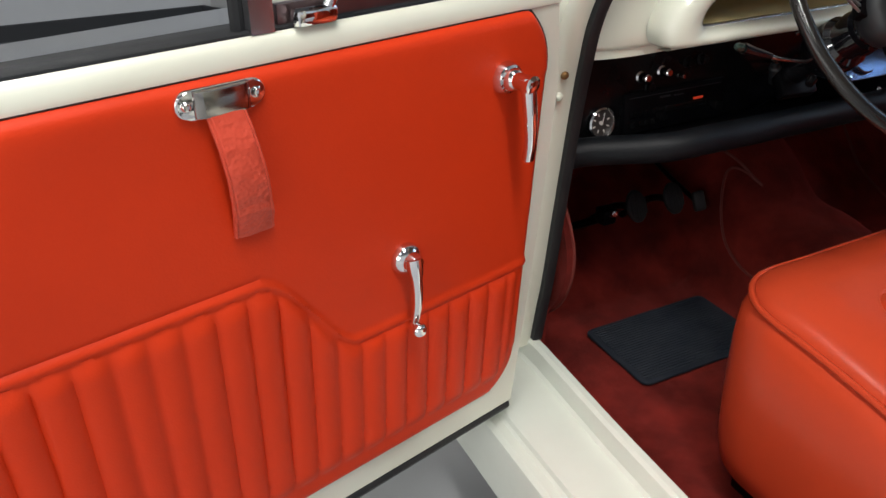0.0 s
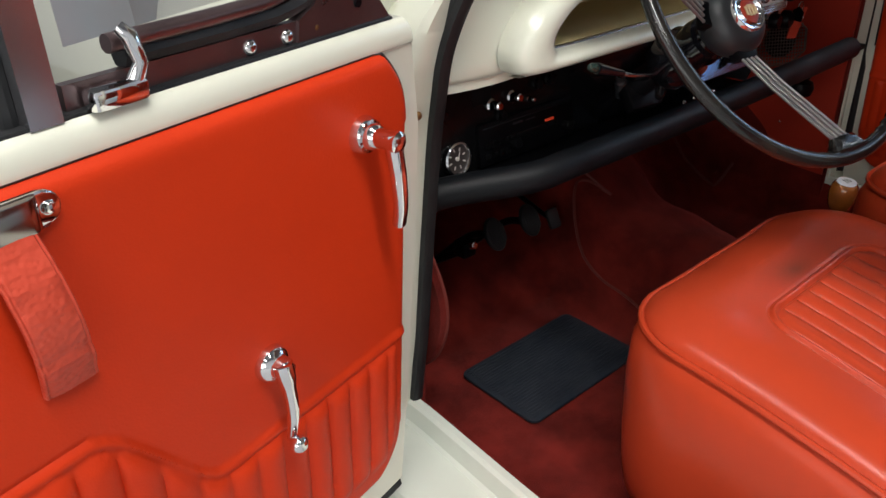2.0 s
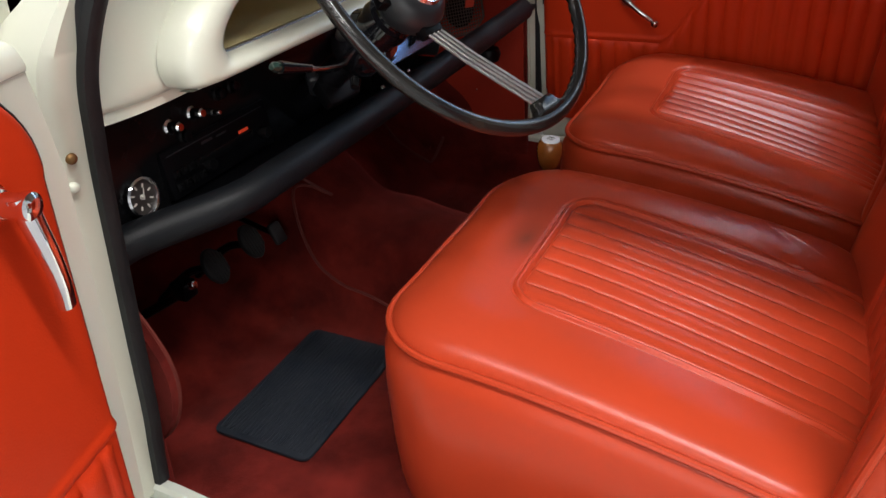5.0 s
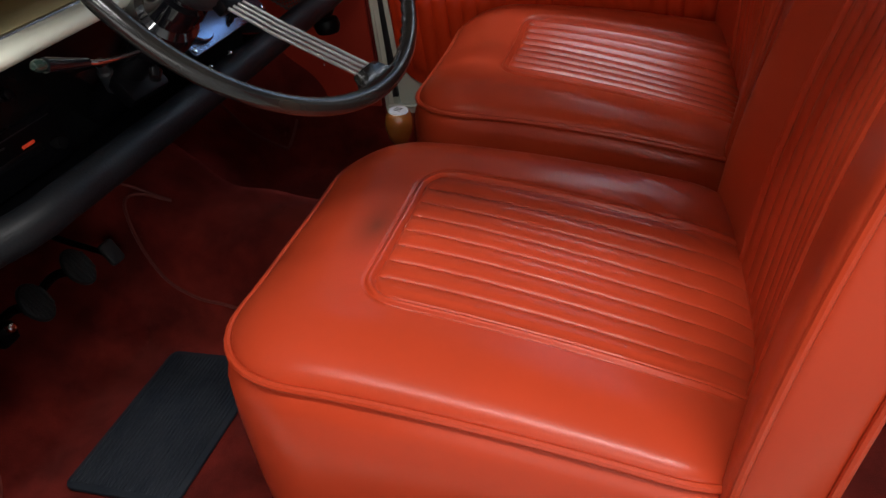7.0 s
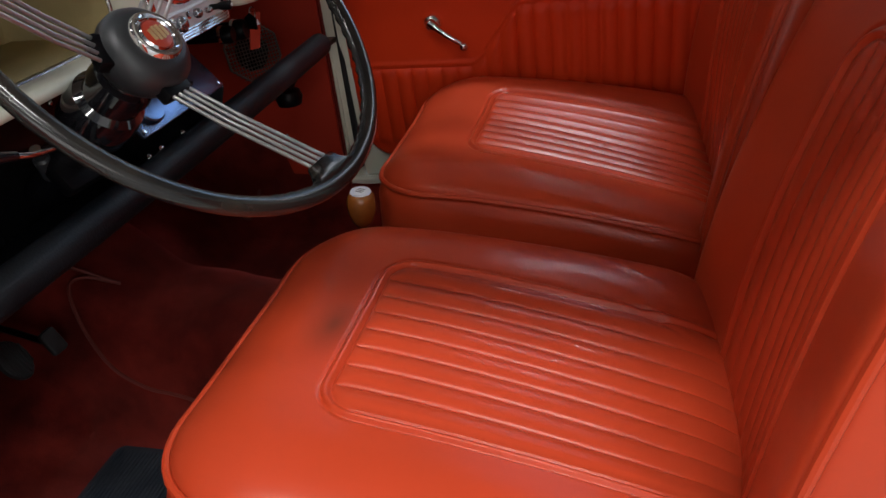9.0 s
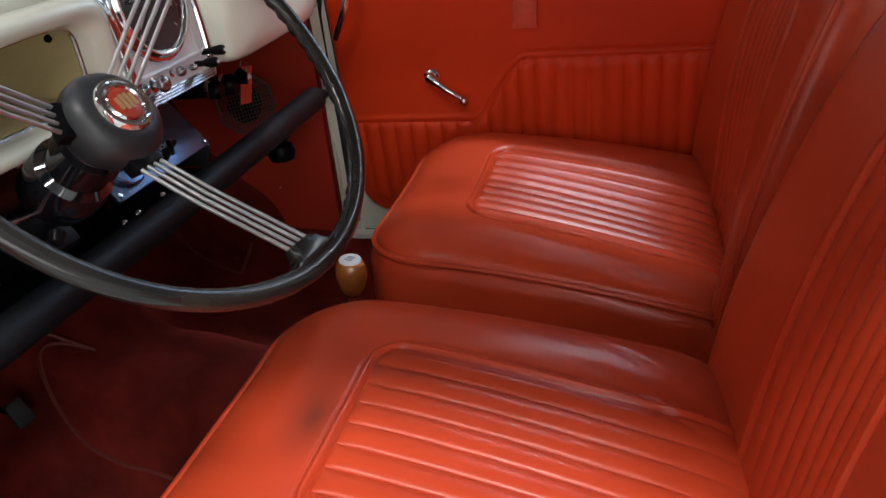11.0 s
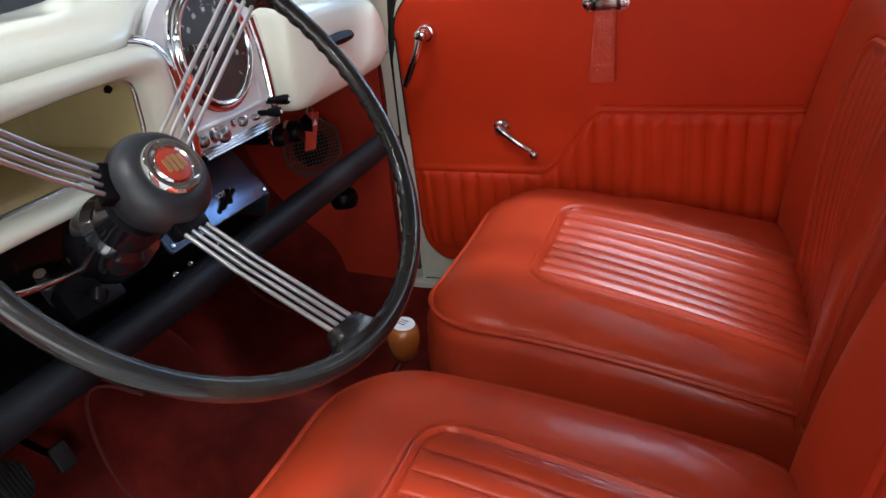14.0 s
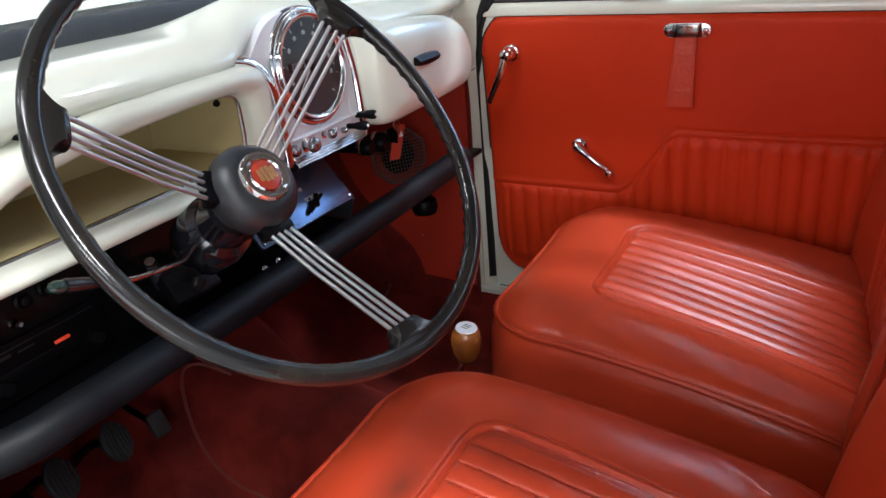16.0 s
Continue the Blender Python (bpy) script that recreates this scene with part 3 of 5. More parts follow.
# ---- doors ----
HINGE, SWING = (-0.6973, 0.0440), -76.2
LEAN = Matrix(((1, 0, 0, 0), (0, 1, -0.085, 0.085 * 0.93), (0, 0, 1, 0), (0, 0, 0, 1)))
FAR_DOOR = Matrix(((0, 1, 0, 0.582), (-1, 0, 0, 0.03), (0, 0, 1, 0), (0, 0, 0, 1))) @ LEAN
NEAR_DOOR = (Matrix.Translation((HINGE[0], HINGE[1], 0)) @ Matrix.Rotation(radians(SWING), 4, "Z") @ Matrix.Translation((-HINGE[0], -HINGE[1], 0))
             @ Matrix(((0, -1, 0, -0.582), (-1, 0, 0, 0.03), (0, 0, 1, 0), (0, 0, 0, 1))) @ LEAN)
# in a door's own frame: x runs back from the hinges, y outwards from the trim, z up
DOOR_END = 0.93


def waist(a):
    """Height of the piped line above the flutes."""
    t = min(1.0, max(0.0, (a - 0.285) / 0.115))
    return 0.642 + 0.116 * t * t * (3 - 2 * t)


def front_of_trim(z):
    if z > 0.885:
        return 0.028 + 0.036 * ((z - 0.885) / 0.072) ** 2.3
    if z < 0.50:
        q = min(1.0, (0.50 - z) / 0.07)
        return 0.032 + 0.07 * (1 - math.sqrt(max(0, 1 - q * q)))
    return 0.030


def trim_panel():
    bm = bmesh.new()
    zs = np.linspace(0.430, 0.957, 130)
    na = 300
    grid = []
    for z in zs:
        a0 = front_of_trim(z)
        row = []
        for i in range(na + 1):
            a = a0 + (DOOR_END - 0.03 - a0) * i / na
            line = waist(a)
            edge = min(a - a0, DOOR_END - 0.03 - a, z - 0.430, 0.957 - z)
            d = -0.010 * (1 - math.exp(-max(0, edge) / 0.004))
            below = line - z
            inside = min(below - 0.010, a - a0 - 0.018, z - 0.462)
            if inside > 0:
                d -= 0.0075 * wave((a - 0.0345) / 0.0315) * min(1.0, inside / 0.016) ** 0.6
            elif -0.002 < below < 0.010:
                d -= 0.0035 * math.sin(math.pi * (below + 0.002) / 0.012)
            if 0.010 < below < 0.0125 or -0.0035 < below < -0.001:
                d += 0.0015
            d -= 0.0016 * noise.noise((a * 5, z * 5, 2)) * min(1, edge / 0.05)
            row.append(bm.verts.new((a, d, z)))
        grid.append(row)
    for r0, r1 in zip(grid, grid[1:]):
        for i in range(na):
            bm.faces.new((r0[i], r0[i + 1], r1[i + 1], r1[i]))
    return bm


def car_door(m, label, near):
    at = m @ Vector((0.4, 0.03, 0.37))
    d = thing("door_1" if near else "door_2", at, label, "car door", "front doors", "structure")
    # shell: inner face plate, edges and outer skin, cut as a closed loft of horizontal sections
    rows = []
    for z, inn, outw, a0 in ((0.376, 0.012, 0.06, 0.022), (0.380, 0.004, 0.085, 0.016), (0.42, 0.004, 0.10, 0.014), (0.60, 0.003, 0.11, 0.006),
                             (0.75, 0.003, 0.11, 0.001), (0.87, 0.003, 0.10, 0.000), (0.91, 0.003, 0.09, 0.006), (0.956, 0.001, 0.085, 0.016), (0.9572, -0.0010, 0.084, 0.0165), (0.959, -0.0016, 0.083, 0.017),
                             (0.962, -0.0017, 0.082, 0.0172), (0.966, -0.0014, 0.080, 0.0182), (0.970, -0.0006, 0.078, 0.0192), (0.9735, 0.0006, 0.077, 0.0202), (0.9765, 0.0024, 0.075, 0.0215),
                             (0.979, 0.0050, 0.070, 0.023), (0.9805, 0.0084, 0.060, 0.0245), (0.981, 0.012, 0.05, 0.026)):
        rows.append([(a0, inn, z), (a0 + 0.3, inn, z), (DOOR_END - 0.004, inn, z), (DOOR_END, inn + 0.004, z), (DOOR_END, outw, z), (a0 + 0.3, outw + 0.01, z),
                     (a0, outw, z), (a0 - 0.002, outw - 0.01, z), (a0 - 0.002, inn + 0.012, z)])
    part("shell", loft(rows, closed=True, caps=True), CREAM, d, "cream painted steel door shell", m, 32)
    part("trim_panel", trim_panel(), VINYL, d, "red leathercloth door trim with vertical flutes", m, 60)
    # added black bead in place of the shade in the trim's gap
    rim = [(front_of_trim(z) - 0.0012, 0.0, z) for z in np.linspace(0.70, 0.955, 24)] + [(0.075, 0.0, 0.9577), (0.30, 0.0, 0.9577), (DOOR_END - 0.03, 0.0, 0.9577)]
    part("trim_edge", sweep(rim, 0.0016, 6), RUBBER, d, "black bead standing in for the shadow gap round the trim", m)
    low = [(0.02, 0.010, 0.372), (0.35, 0.010, 0.370), (DOOR_END - 0.02, 0.010, 0.370)]
    part("bottom_seal", sweep(low, 0.009, 8), RUBBER, d, "black rubber seal strip", m)
    # door handle: rose, neck, curved lever
    ha, wa, ba = (0.100, 0.228, 0.413) if near else (0.095, 0.219, 0.407)
    pull = part("handle_rose", lathe([(0, 0.022), (0.009, 0.022), (0.0115, 0.018), (0.0125, 0.012), (0.0150, 0.011), (0.0172, 0.006), (0.0176, 0.0)], 26, axis((ha, -0.009, 0.894), (0, -1, 0))), CHROME, d, "chrome handle rose", m)
    part("handle_neck", sweep([(ha, -0.020, 0.894), (ha + 0.001, -0.030, 0.895), (ha + 0.002, -0.044, 0.895), (ha + 0.002, -0.053, 0.895), (ha + 0.002, -0.056, 0.895)], [0.0088, 0.0086, 0.0092, 0.0098, 0.006], 16), CHROME, pull, "", m)
    k = 0.3 if near else 1.0
    lever = smooth_path([(ha + 0.002, -0.045, 0.902), (ha + 0.002 - 0.004 * k, -0.048, 0.882), (ha + 0.001 - 0.012 * k, -0.050, 0.857), (ha - 0.002 - 0.024 * k, -0.047, 0.829), (ha - 0.006 - 0.034 * k, -0.040, 0.806)], 6)
    part("handle_lever", sweep(lever, [0.0088 - 0.0020 * math.sin(i / 24 * 1.6) for i in range(len(lever))], 14), CHROME, pull, "", m)
    # window winder
    rose = part("winder_rose", lathe([(0, 0.024), (0.008, 0.024), (0.010, 0.020), (0.011, 0.013), (0.0155, 0.010), (0.0180, 0.005), (0.0180, 0.0)], 26, axis((wa, -0.009, 0.72), (0, -1, 0))), CHROME, d, "chrome winder rose", m)
    knob = (0.229, -0.030, 0.640) if near else (0.281, -0.032, 0.680)
    hub = Vector((wa + 0.002, -0.029, 0.722))
    end = Vector(knob)
    arm = [hub + (end - hub) * t + Vector((0, -0.006 * math.sin(t * 3.14), 0)) for t in np.linspace(-0.06, 1, 12)]
    part("winder_arm", sweep(arm, [0.0095, 0.0095, 0.0085] + [0.0066 - 0.00025 * i for i in range(9)], 12), CHROME, rose, "", m)
    part("winder_knob", lathe([(0, 0.020), (0.005, 0.019), (0.0085, 0.015), (0.0088, 0.010), (0.006, 0.006), (0.0045, 0.0)], 18, axis(end, (0.2, -1, 0))), CHROME, rose, "", m)
    # pull strap on a chrome bracket
    bz = 0.941 if near else 0.932
    plate = [(ba + (0.0265 if c else -0.0265) + 0.0118 * math.sin(radians(q if c else q + 180)), bz + 0.0118 * math.cos(radians(q if c else q + 180)))
             for c in (True, False) for q in range(0, 181, 20)]
    br = part("strap_bracket", prism(plate, 0.005, Matrix(((1, 0, 0, 0), (0, 0, -1, -0.009), (0, 1, 0, 0), (0, 0, 0, 1))), 0.002), CHROME, d, "chrome strap bracket", m)
    bridge = [[(ba + x, -0.013 - 0.65 * y * f, bz + z) for z, f in ((-0.0112, 0), (-0.0108, 0.9), (-0.009, 1), (0.009, 1), (0.0108, 0.9), (0.0112, 0))] for x, y in ((-0.0240, 0), (-0.0225, 0.006), (-0.019, 0.0095), (-0.016, 0.0105), (0.016, 0.0105), (0.019, 0.0095), (0.0225, 0.006), (0.0240, 0))]
    part("bridge", loft(bridge), DIM_CHROME, br, "chrome bridge with a dark reflection in its colour", m, 50)
    for x in (-0.0295, 0.0295):
        screw_bm = lathe([(0, 0.004), (0.003, 0.0035), (0.0048, 0.001), (0.0048, -0.002)], 14, axis((ba + x, -0.0135, bz), (0, -1, 0)))
        part("screw", screw_bm, CHROME, br, "", m)
    rows = []
    drop = 0.124 if near else 0.126
    for t in np.linspace(0, 1, 40):
        z = bz - 0.002 - drop * t
        swell = 0.011 + (0.016 if near else 0.005) * math.sin(3.14 * t) + 0.0006 * noise.noise((t * 22, 0, 4))
        w = 0.0165 + (0.0020 if near else 0.0055) * t
        lean = (-0.015 if near else -0.008) * t
        fold = 0.0016 if t > 0.76 else 0.0
        rows.append([(ba + lean + dx * w, -swell - dy - (fold if dy > 0.002 else 0) - 0.0012 * noise.noise((dx * 2, t * 9, 7)), z)
                     for dx, dy in ((-1, 0), (-1, 0.0030), (-0.94, 0.0040), (-0.86, 0.0034), (-0.80, 0.0044), (-0.4, 0.0050), (0, 0.0050), (0.4, 0.0050), (0.80, 0.0044), (0.86, 0.0034), (0.94, 0.0040), (1, 0.0030), (1, 0))])
    part("pull_strap", loft(rows, closed=True, caps=True), STRAP, d, "grained red leather pull strap", m)
    # window: channel, quarterlight and glass
    part("waist_rubber", box(0.034, DOOR_END - 0.012, 0.0075, 0.066, 0.974, 0.9832, 0.0025), RUBBER, d, "black rubber window seal", m)
    q = part("quarterlight", sweep([(0.05, 0.018, 0.9910), (0.345, 0.018, 0.9910)], 0.0085, section=[(-0.5, -1), (0.5, -1), (0.5, 1), (-0.5, 1)]), RED_REFLECT_CHROME, d, "chrome framed quarterlight with a red reflection in its colour", m)
    rub = smooth_path([(0.300, 0.020, 1.0065), (0.20, 0.020, 1.0065), (0.15, 0.020, 1.010), (0.128, 0.020, 1.022), (0.135, 0.022, 1.06), (0.19, 0.026, 1.18)], 6)
    part("quarterlight_rubber", sweep(rub, 0.0085, 8), RUBBER, q, "", m)
    up = smooth_path([(0.31, 0.016, 1.017), (0.22, 0.016, 1.0175), (0.165, 0.017, 1.021), (0.145, 0.018, 1.036), (0.165, 0.020, 1.09), (0.25, 0.03, 1.30)], 6)
    part("frame", sweep(up, 0.0065, 10), RED_REFLECT_CHROME, q, "", m)
    part("corner_plate", prism([(0.034, 0.980), (0.150, 0.980), (0.148, 1.000), (0.130, 1.010), (0.118, 1.030), (0.126, 1.060), (0.150, 1.10), (0.158, 1.13)], 0.012, Matrix(((1, 0, 0, 0), (0, 0, 1, 0.0105), (0, 1, 0, 0), (0, 0, 0, 1)))), RED_REFLECT_CHROME, q, "chrome corner plate with a red reflection in its colour", m)
    part("divider", sweep([(0.363, 0.012, 0.980), (0.363, 0.018, 1.10), (0.368, 0.04, 1.36)], 0.0105, section=[(-0.7, -1), (0.7, -1), (0.7, 1), (-0.7, 1)]), DARK_CHROME, q, "chrome division bar", m)
    part("divider_rubber", sweep([(0.378, 0.020, 0.980), (0.378, 0.024, 1.10), (0.383, 0.044, 1.36)], 0.006, 8), RUBBER, q, "", m)
    catch = part("catch", box(0.296, 0.336, -0.004, 0.012, 0.981, 0.996, 0.004), CHROME, q, "chrome quarterlight catch", m)
    part("catch_lever", sweep([(0.304, 0.004, 0.990), (0.298, 0.000, 1.005), (0.302, 0.002, 1.022), (0.306, 0.006, 1.028)], [0.0065, 0.005, 0.0058, 0.0045], 10), CHROME, catch, "", m)
    for a, z, k in ((0.197, 0.9895, 0.95), (0.159, 0.9895, 0.95), (0.129, 0.991, 0.8)):
        part("screw", lathe([(0, 0.0042), (0.0025, 0.0039), (0.0048, 0.0028), (0.0064, 0.001), (0.0068, -0.003)], 18, axis((a, 0.0135, z), (0, -1, 0)) @ Matrix.Scale(k, 4)), CHROME if a > 0.14 else BRASS, q, "", m)
    part("hole_screw", lathe([(0, 0.001), (0.004, 0.001), (0.004, -0.001)], 12, axis((0.080, 0.0095, 1.002), (0, -1, 0))), BLACK_MATT, q, "", m)
    tr = [(0.37, 0.044, 1.36), (0.6, 0.05, 1.37), (0.88, 0.05, 1.34), (0.915, 0.03, 1.0)]
    part("window_frame", sweep(smooth_path(tr, 4), 0.010, 8), CHROME, d, "slim chrome window frame", m)
    part("window_frame", sweep(smooth_path([(0.035, 0.02, 0.975), (0.10, 0.022, 1.045), (0.18, 0.028, 1.18), (0.27, 0.037, 1.33), (0.37, 0.044, 1.36)], 5), 0.009, 8), CREAM, d, "", m)
    pane = part("quarterlight_pane", loft([[(0.14, 0.020, 1.03), (0.335, 0.020, 1.02)], [(0.27, 0.036, 1.33), (0.345, 0.040, 1.352)]]), GLASS, q, "clear glass", m)
    pane.visible_shadow = False
    if near:
        pane = part("window_pane", loft([[(0.372, 0.030, 0.975), (0.915, 0.030, 0.975)], [(0.372, 0.030, 1.000), (0.915, 0.030, 0.998)]]), GLASS, d, "clear glass wound down into the door", m)
        pane.visible_shadow = False
    else:
        pane = part("window_pane", loft([[(0.37, 0.028, 0.99), (0.905, 0.028, 0.99)], [(0.375, 0.044, 1.355), (0.885, 0.05, 1.335)]]), GLASS, d, "clear wound-up window glass", m)
        pane.visible_shadow = False
    return d


car_door(NEAR_DOOR, "cream car door standing open, red fluted trim and chrome handles", True)
car_door(FAR_DOOR, "closed cream car door with red fluted trim and pull strap", False)


# ---- seats ----
def sdf(u, v, half, length, rf, rr):
    """Distance inside the rounded cushion outline; u across, v from the front."""
    r = rf if v < length / 2 else rr
    qx = abs(u) - (half - r)
    qy = abs(v - length / 2) - (length / 2 - r)
    return r - (math.hypot(max(qx, 0), max(qy, 0)) + min(max(qx, qy), 0))


def half_at(v, half, length, rf, rr):
    if v < rf:
        return half - rf + math.sqrt(max(0, rf * rf - (rf - v) ** 2))
    if v > length - rr:
        return half - rr + math.sqrt(max(0, rr * rr - (v - length + rr) ** 2))
    return half


def flute(s, crisp):
    """Height of a padded flute; crisp 0 is a soft ripple, more gives narrow seams between full rolls."""
    return 0.5 - 0.5 * math.cos(2 * math.pi * s) if crisp == 0 else abs(math.sin(math.pi * s)) ** crisp


def cushion(bm, half, length, rf, rr, height, roll, panel, flutes, depth, seed, drop=0.034, crisp=0.6, creases=(), fade=lambda v: 1.0, crown=0.0, soft=0.0):
    """Padded top with a fluted centre panel; height(u, v) gives its surface."""
    p0, p1, q0, q1 = panel
    nv = 120
    fine = [x + d for x in (p0, p1) for d in np.linspace(-0.014, 0.005, 16)] + [-x for x in (p0, p1)]
    seams = [p0 + 0.003 + (p1 - p0 - 0.006) * i / flutes + d for i in range(flutes + 1)
             for d in (-0.0125, -0.0095, -0.0068, -0.0045, -0.0027, -0.0014, -0.0006, 0, 0.0006, 0.0014, 0.0027, 0.0045, 0.0068, 0.0095, 0.0125)]
    wanted = sorted([s * half for s in np.linspace(-1, 1, 49)] + seams + fine + [p1 + d for d in np.linspace(-0.005, 0.014, 16)])
    edge = [s * (half - d) for s in (-1, 1) for d in (0.0006, 0.0014, 0.0026, 0.0042, 0.0062, 0.0088, 0.012, 0.016, 0.021, 0.027, 0.034, 0.042, 0.050)]
    wanted = sorted(wanted + edge)
    us = [-1.0]
    for x in wanted:
        if x / half - us[-1] > 0.0018 and x < half:
            us.append(x / half)
    us[-1] = 1.0
    vs = [length * (0.0006 + 0.9988 * i / nv) for i in range(nv + 1)]
    vs += [0.0010, 0.0018, 0.0030, 0.0055, 0.0075, 0.011, 0.0155, 0.020, 0.025]
    for q in (q0, q1):
        s = 1 if q == q0 else -1
        vs += [q + s * d for d in np.linspace(-0.014, 0.012, 20)]
    vs = sorted(v for v in set(round(v, 5) for v in vs) if 0 < v < length)
    rows = []
    for v in vs:
        h = half_at(v, half, length, rf, rr)
        row = []
        for s in us:
            u = s * h
            d = max(0.0, sdf(u, v, half, length, rf, rr))
            k = max(0.0, 1 - d / roll)
            c = max(0.0, 1 - d / crown) if crown else 0.0
            z = height(u, v) - drop * ((1 - soft) * (1 - max(0.0, 1 - k ** 2.7) ** 0.40) + soft * c ** 2.2)
            # piped rounded frame of the panel, flutes inside it
            cu, cv = (p0 + p1) / 2, (q0 + q1) / 2
            e = 0.035 - (math.hypot(max(abs(u - cu) - (p1 - p0) / 2 + 0.035, 0), max(abs(v - cv) - (q1 - q0) / 2 + 0.035, 0))
                         + min(max(abs(u - cu) - (p1 - p0) / 2 + 0.035, abs(v - cv) - (q1 - q0) / 2 + 0.035), 0))
            if -0.008 < e < 0.0:
                z += 0.0030 * math.sin(math.pi * -e / 0.008)
            z -= 0.0022 * math.exp(-((e + 0.0095) / 0.0018) ** 2) + 0.0026 * math.exp(-((e - 0.0015) / 0.0016) ** 2)
            if e > 0.002:
                z += depth * (flute((u - p0 - 0.003) / (p1 - p0 - 0.006) * flutes, crisp) - 0.55) * min(1, (e - 0.002) / 0.012) * fade(v)
            for (au, av), (bu, bv) in creases:
                ex, ey = bu - au, bv - av
                t = ((u - au) * ex + (v - av) * ey) / (ex * ex + ey * ey)
                if -0.1 < t < 1.1:
                    w = (u - au) * ey - (v - av) * ex
                    w /= math.hypot(ex, ey)
                    z += 0.55 * (0.0032 * math.exp(-((w - 0.007) / 0.008) ** 2) - 0.0045 * math.exp(-(w / 0.005) ** 2)) * math.sin(math.pi * min(1, max(0, (t + 0.1) / 1.2)))
            z += 0.0006 * noise.noise((u * 5 + seed, v * 5, seed)) * min(1, d / 0.05) + 0.0002 * noise.noise((u * 22, v * 22, seed)) * min(1, d / 0.03)
            row.append((u, v, z))
        rows.append(row)
    return loft(rows, bm=bm)


def outline(half, length, rf, rr, n=10):
    """Edge of a cushion, its straight sides cut up so that it can follow a curve."""
    corners = rounded_rect(-half, half, 0, length, [rf, rr, rr, rf], n)
    out = []
    for (a, b), (c, d) in zip(corners, corners[1:] + corners[:1]):
        k = max(1, int(math.hypot(c - a, d - b) / 0.03))
        out += [(a + (c - a) * i / k, b + (d - b) * i / k) for i in range(k)]
    return out


def car_seat(x, y, z0, seed, label, half, lift, crisp, recline, set_back, trim_in, shift, drop, twist, hollow, creases=()):
    seat = thing("bucket_seat", (x, y - 0.25, 0.27), label, "seat", "front seats")
    length = 0.545
    rf, rr = 0.105, 0.11 if creases else 0.05

    def height(u, v):
        q = v - 0.11
        r = 0.5 * (q + math.sqrt(q * q + 0.0036))
        return z0 - 0.115 * r - 0.20 * r * r + (0.011 - 0.075 * r) * (1 - (u / half) ** 2) + 0.0095 * smooth((abs(u) - 0.06) / 0.17) - 0.55 * max(0, 0.11 - v) ** 2 + lift * smooth(u / half) * (0.45 + r / 0.44)

    m = Matrix.Translation((x, y, 0)) @ Matrix.Diagonal((1, -1, 1, 1))
    bm = bmesh.new()
    cushion(bm, half, length, rf, rr, height, 0.020, (-0.120, 0.124, 0.138, length + 0.06), 8 if creases else 9, 0.0058 if creases else 0.0042, seed, drop, crisp=crisp, creases=creases, fade=lambda v: 1 - 0.75 * smooth((v - (0.40 if creases else 0.44)) / 0.12), crown=0.088, soft=0.70)
    part("cushion", bm, WORN_LEATHER if creases else LEATHER, seat, "red leather cushion with fluted centre panel", m, 70)
    line = outline(half, length, rf, rr)

    def rim(u, v):
        return height(u, v) - drop + 0.001

    part("piping", sweep([(u * 1.010, v * 1.004 - 0.003, rim(u, v)) for u, v in line], 0.0042, 8, closed=True), LEATHER, seat, "red piping", m)
    rows = []
    for k, out in ((0.0, -0.002), (0.02, 0.004), (0.10, 0.012), (0.3, 0.015), (0.6, 0.013), (0.85, 0.010), (0.96, 0.004), (1.0, -0.008)):
        row = []
        for i, (u, v) in enumerate(line):
            cu, cv = u - max(-half + rf, min(half - rf, u)), v - max(rf, min(length - rr, v))
            n = Vector((cu, cv, 0))
            n = n.normalized() if n.length > 1e-6 else Vector((0, 0, 0))
            top_z = rim(u, v) - 0.004
            z = top_z + (0.325 - top_z) * k
            pucker = 0.0035 * math.exp(-((k - 0.10) / 0.05) ** 2) * noise.noise((u * 60, v * 60, seed))
            ripple = pucker + 0.003 * noise.noise((u * 14, v * 14, z * 10 + seed)) * (1 if 0.05 < k < 0.9 else 0)
            row.append((u + n.x * (out + ripple), v + n.y * (out + ripple), z))
        rows.append(row)
    part("skirt", loft(rows, closed=True), LEATHER, seat, "red leather skirt", m, 70)
    # backrest, built lying down and stood up
    bl, bh = 0.66, half - trim_in
    x += shift
    lean = radians(recline)
    back = Matrix.Translation((x, y + set_back, 0.385)) @ Matrix(((1, 0, 0, 0), (0, -math.sin(lean), math.cos(lean), 0), (0, math.cos(lean), math.sin(lean), 0), (0, 0, 0, 1)))

    def bheight(u, v):
        w = max(0.0, 1 - (u / bh) ** 2) ** 1.6
        return twist * (u + bh) * (0.15 + max(0, v - 0.17)) - w * (hollow + (0.042 - hollow) * (1 - smooth((v - 0.12) / 0.36))) - 0.30 * max(0, v - 0.15) ** 2 - 0.9 * max(0, v - 0.52) ** 2

    def tapered(bm):
        for p in bm.verts:
            p.co.x *= 1 - 0.15 * smooth((p.co.y - 0.20) / 0.46)
        return bm

    bm = bmesh.new()
    cushion(bm, bh, bl, 0.03, 0.14, bheight, 0.022, (-0.102, 0.102, -0.05, 0.515), 8, 0.0036, seed + 5, 0.008, 0.8, fade=lambda v: 0.25 + 0.75 * smooth((v - 0.16) / 0.12))
    tapered(bm)
    part("backrest", bm, LEATHER, seat, "red leather backrest with fluted panel", back, 70)
    bline = outline(bh, bl, 0.03, 0.14)
    for dz in (-0.008, -0.075):
        part("piping", tapered(sweep([(u * 1.010, v, bheight(u, v) + dz) for u, v in bline], 0.0040, 8, closed=True)), LEATHER, seat, "red piping", back)
    rows = []
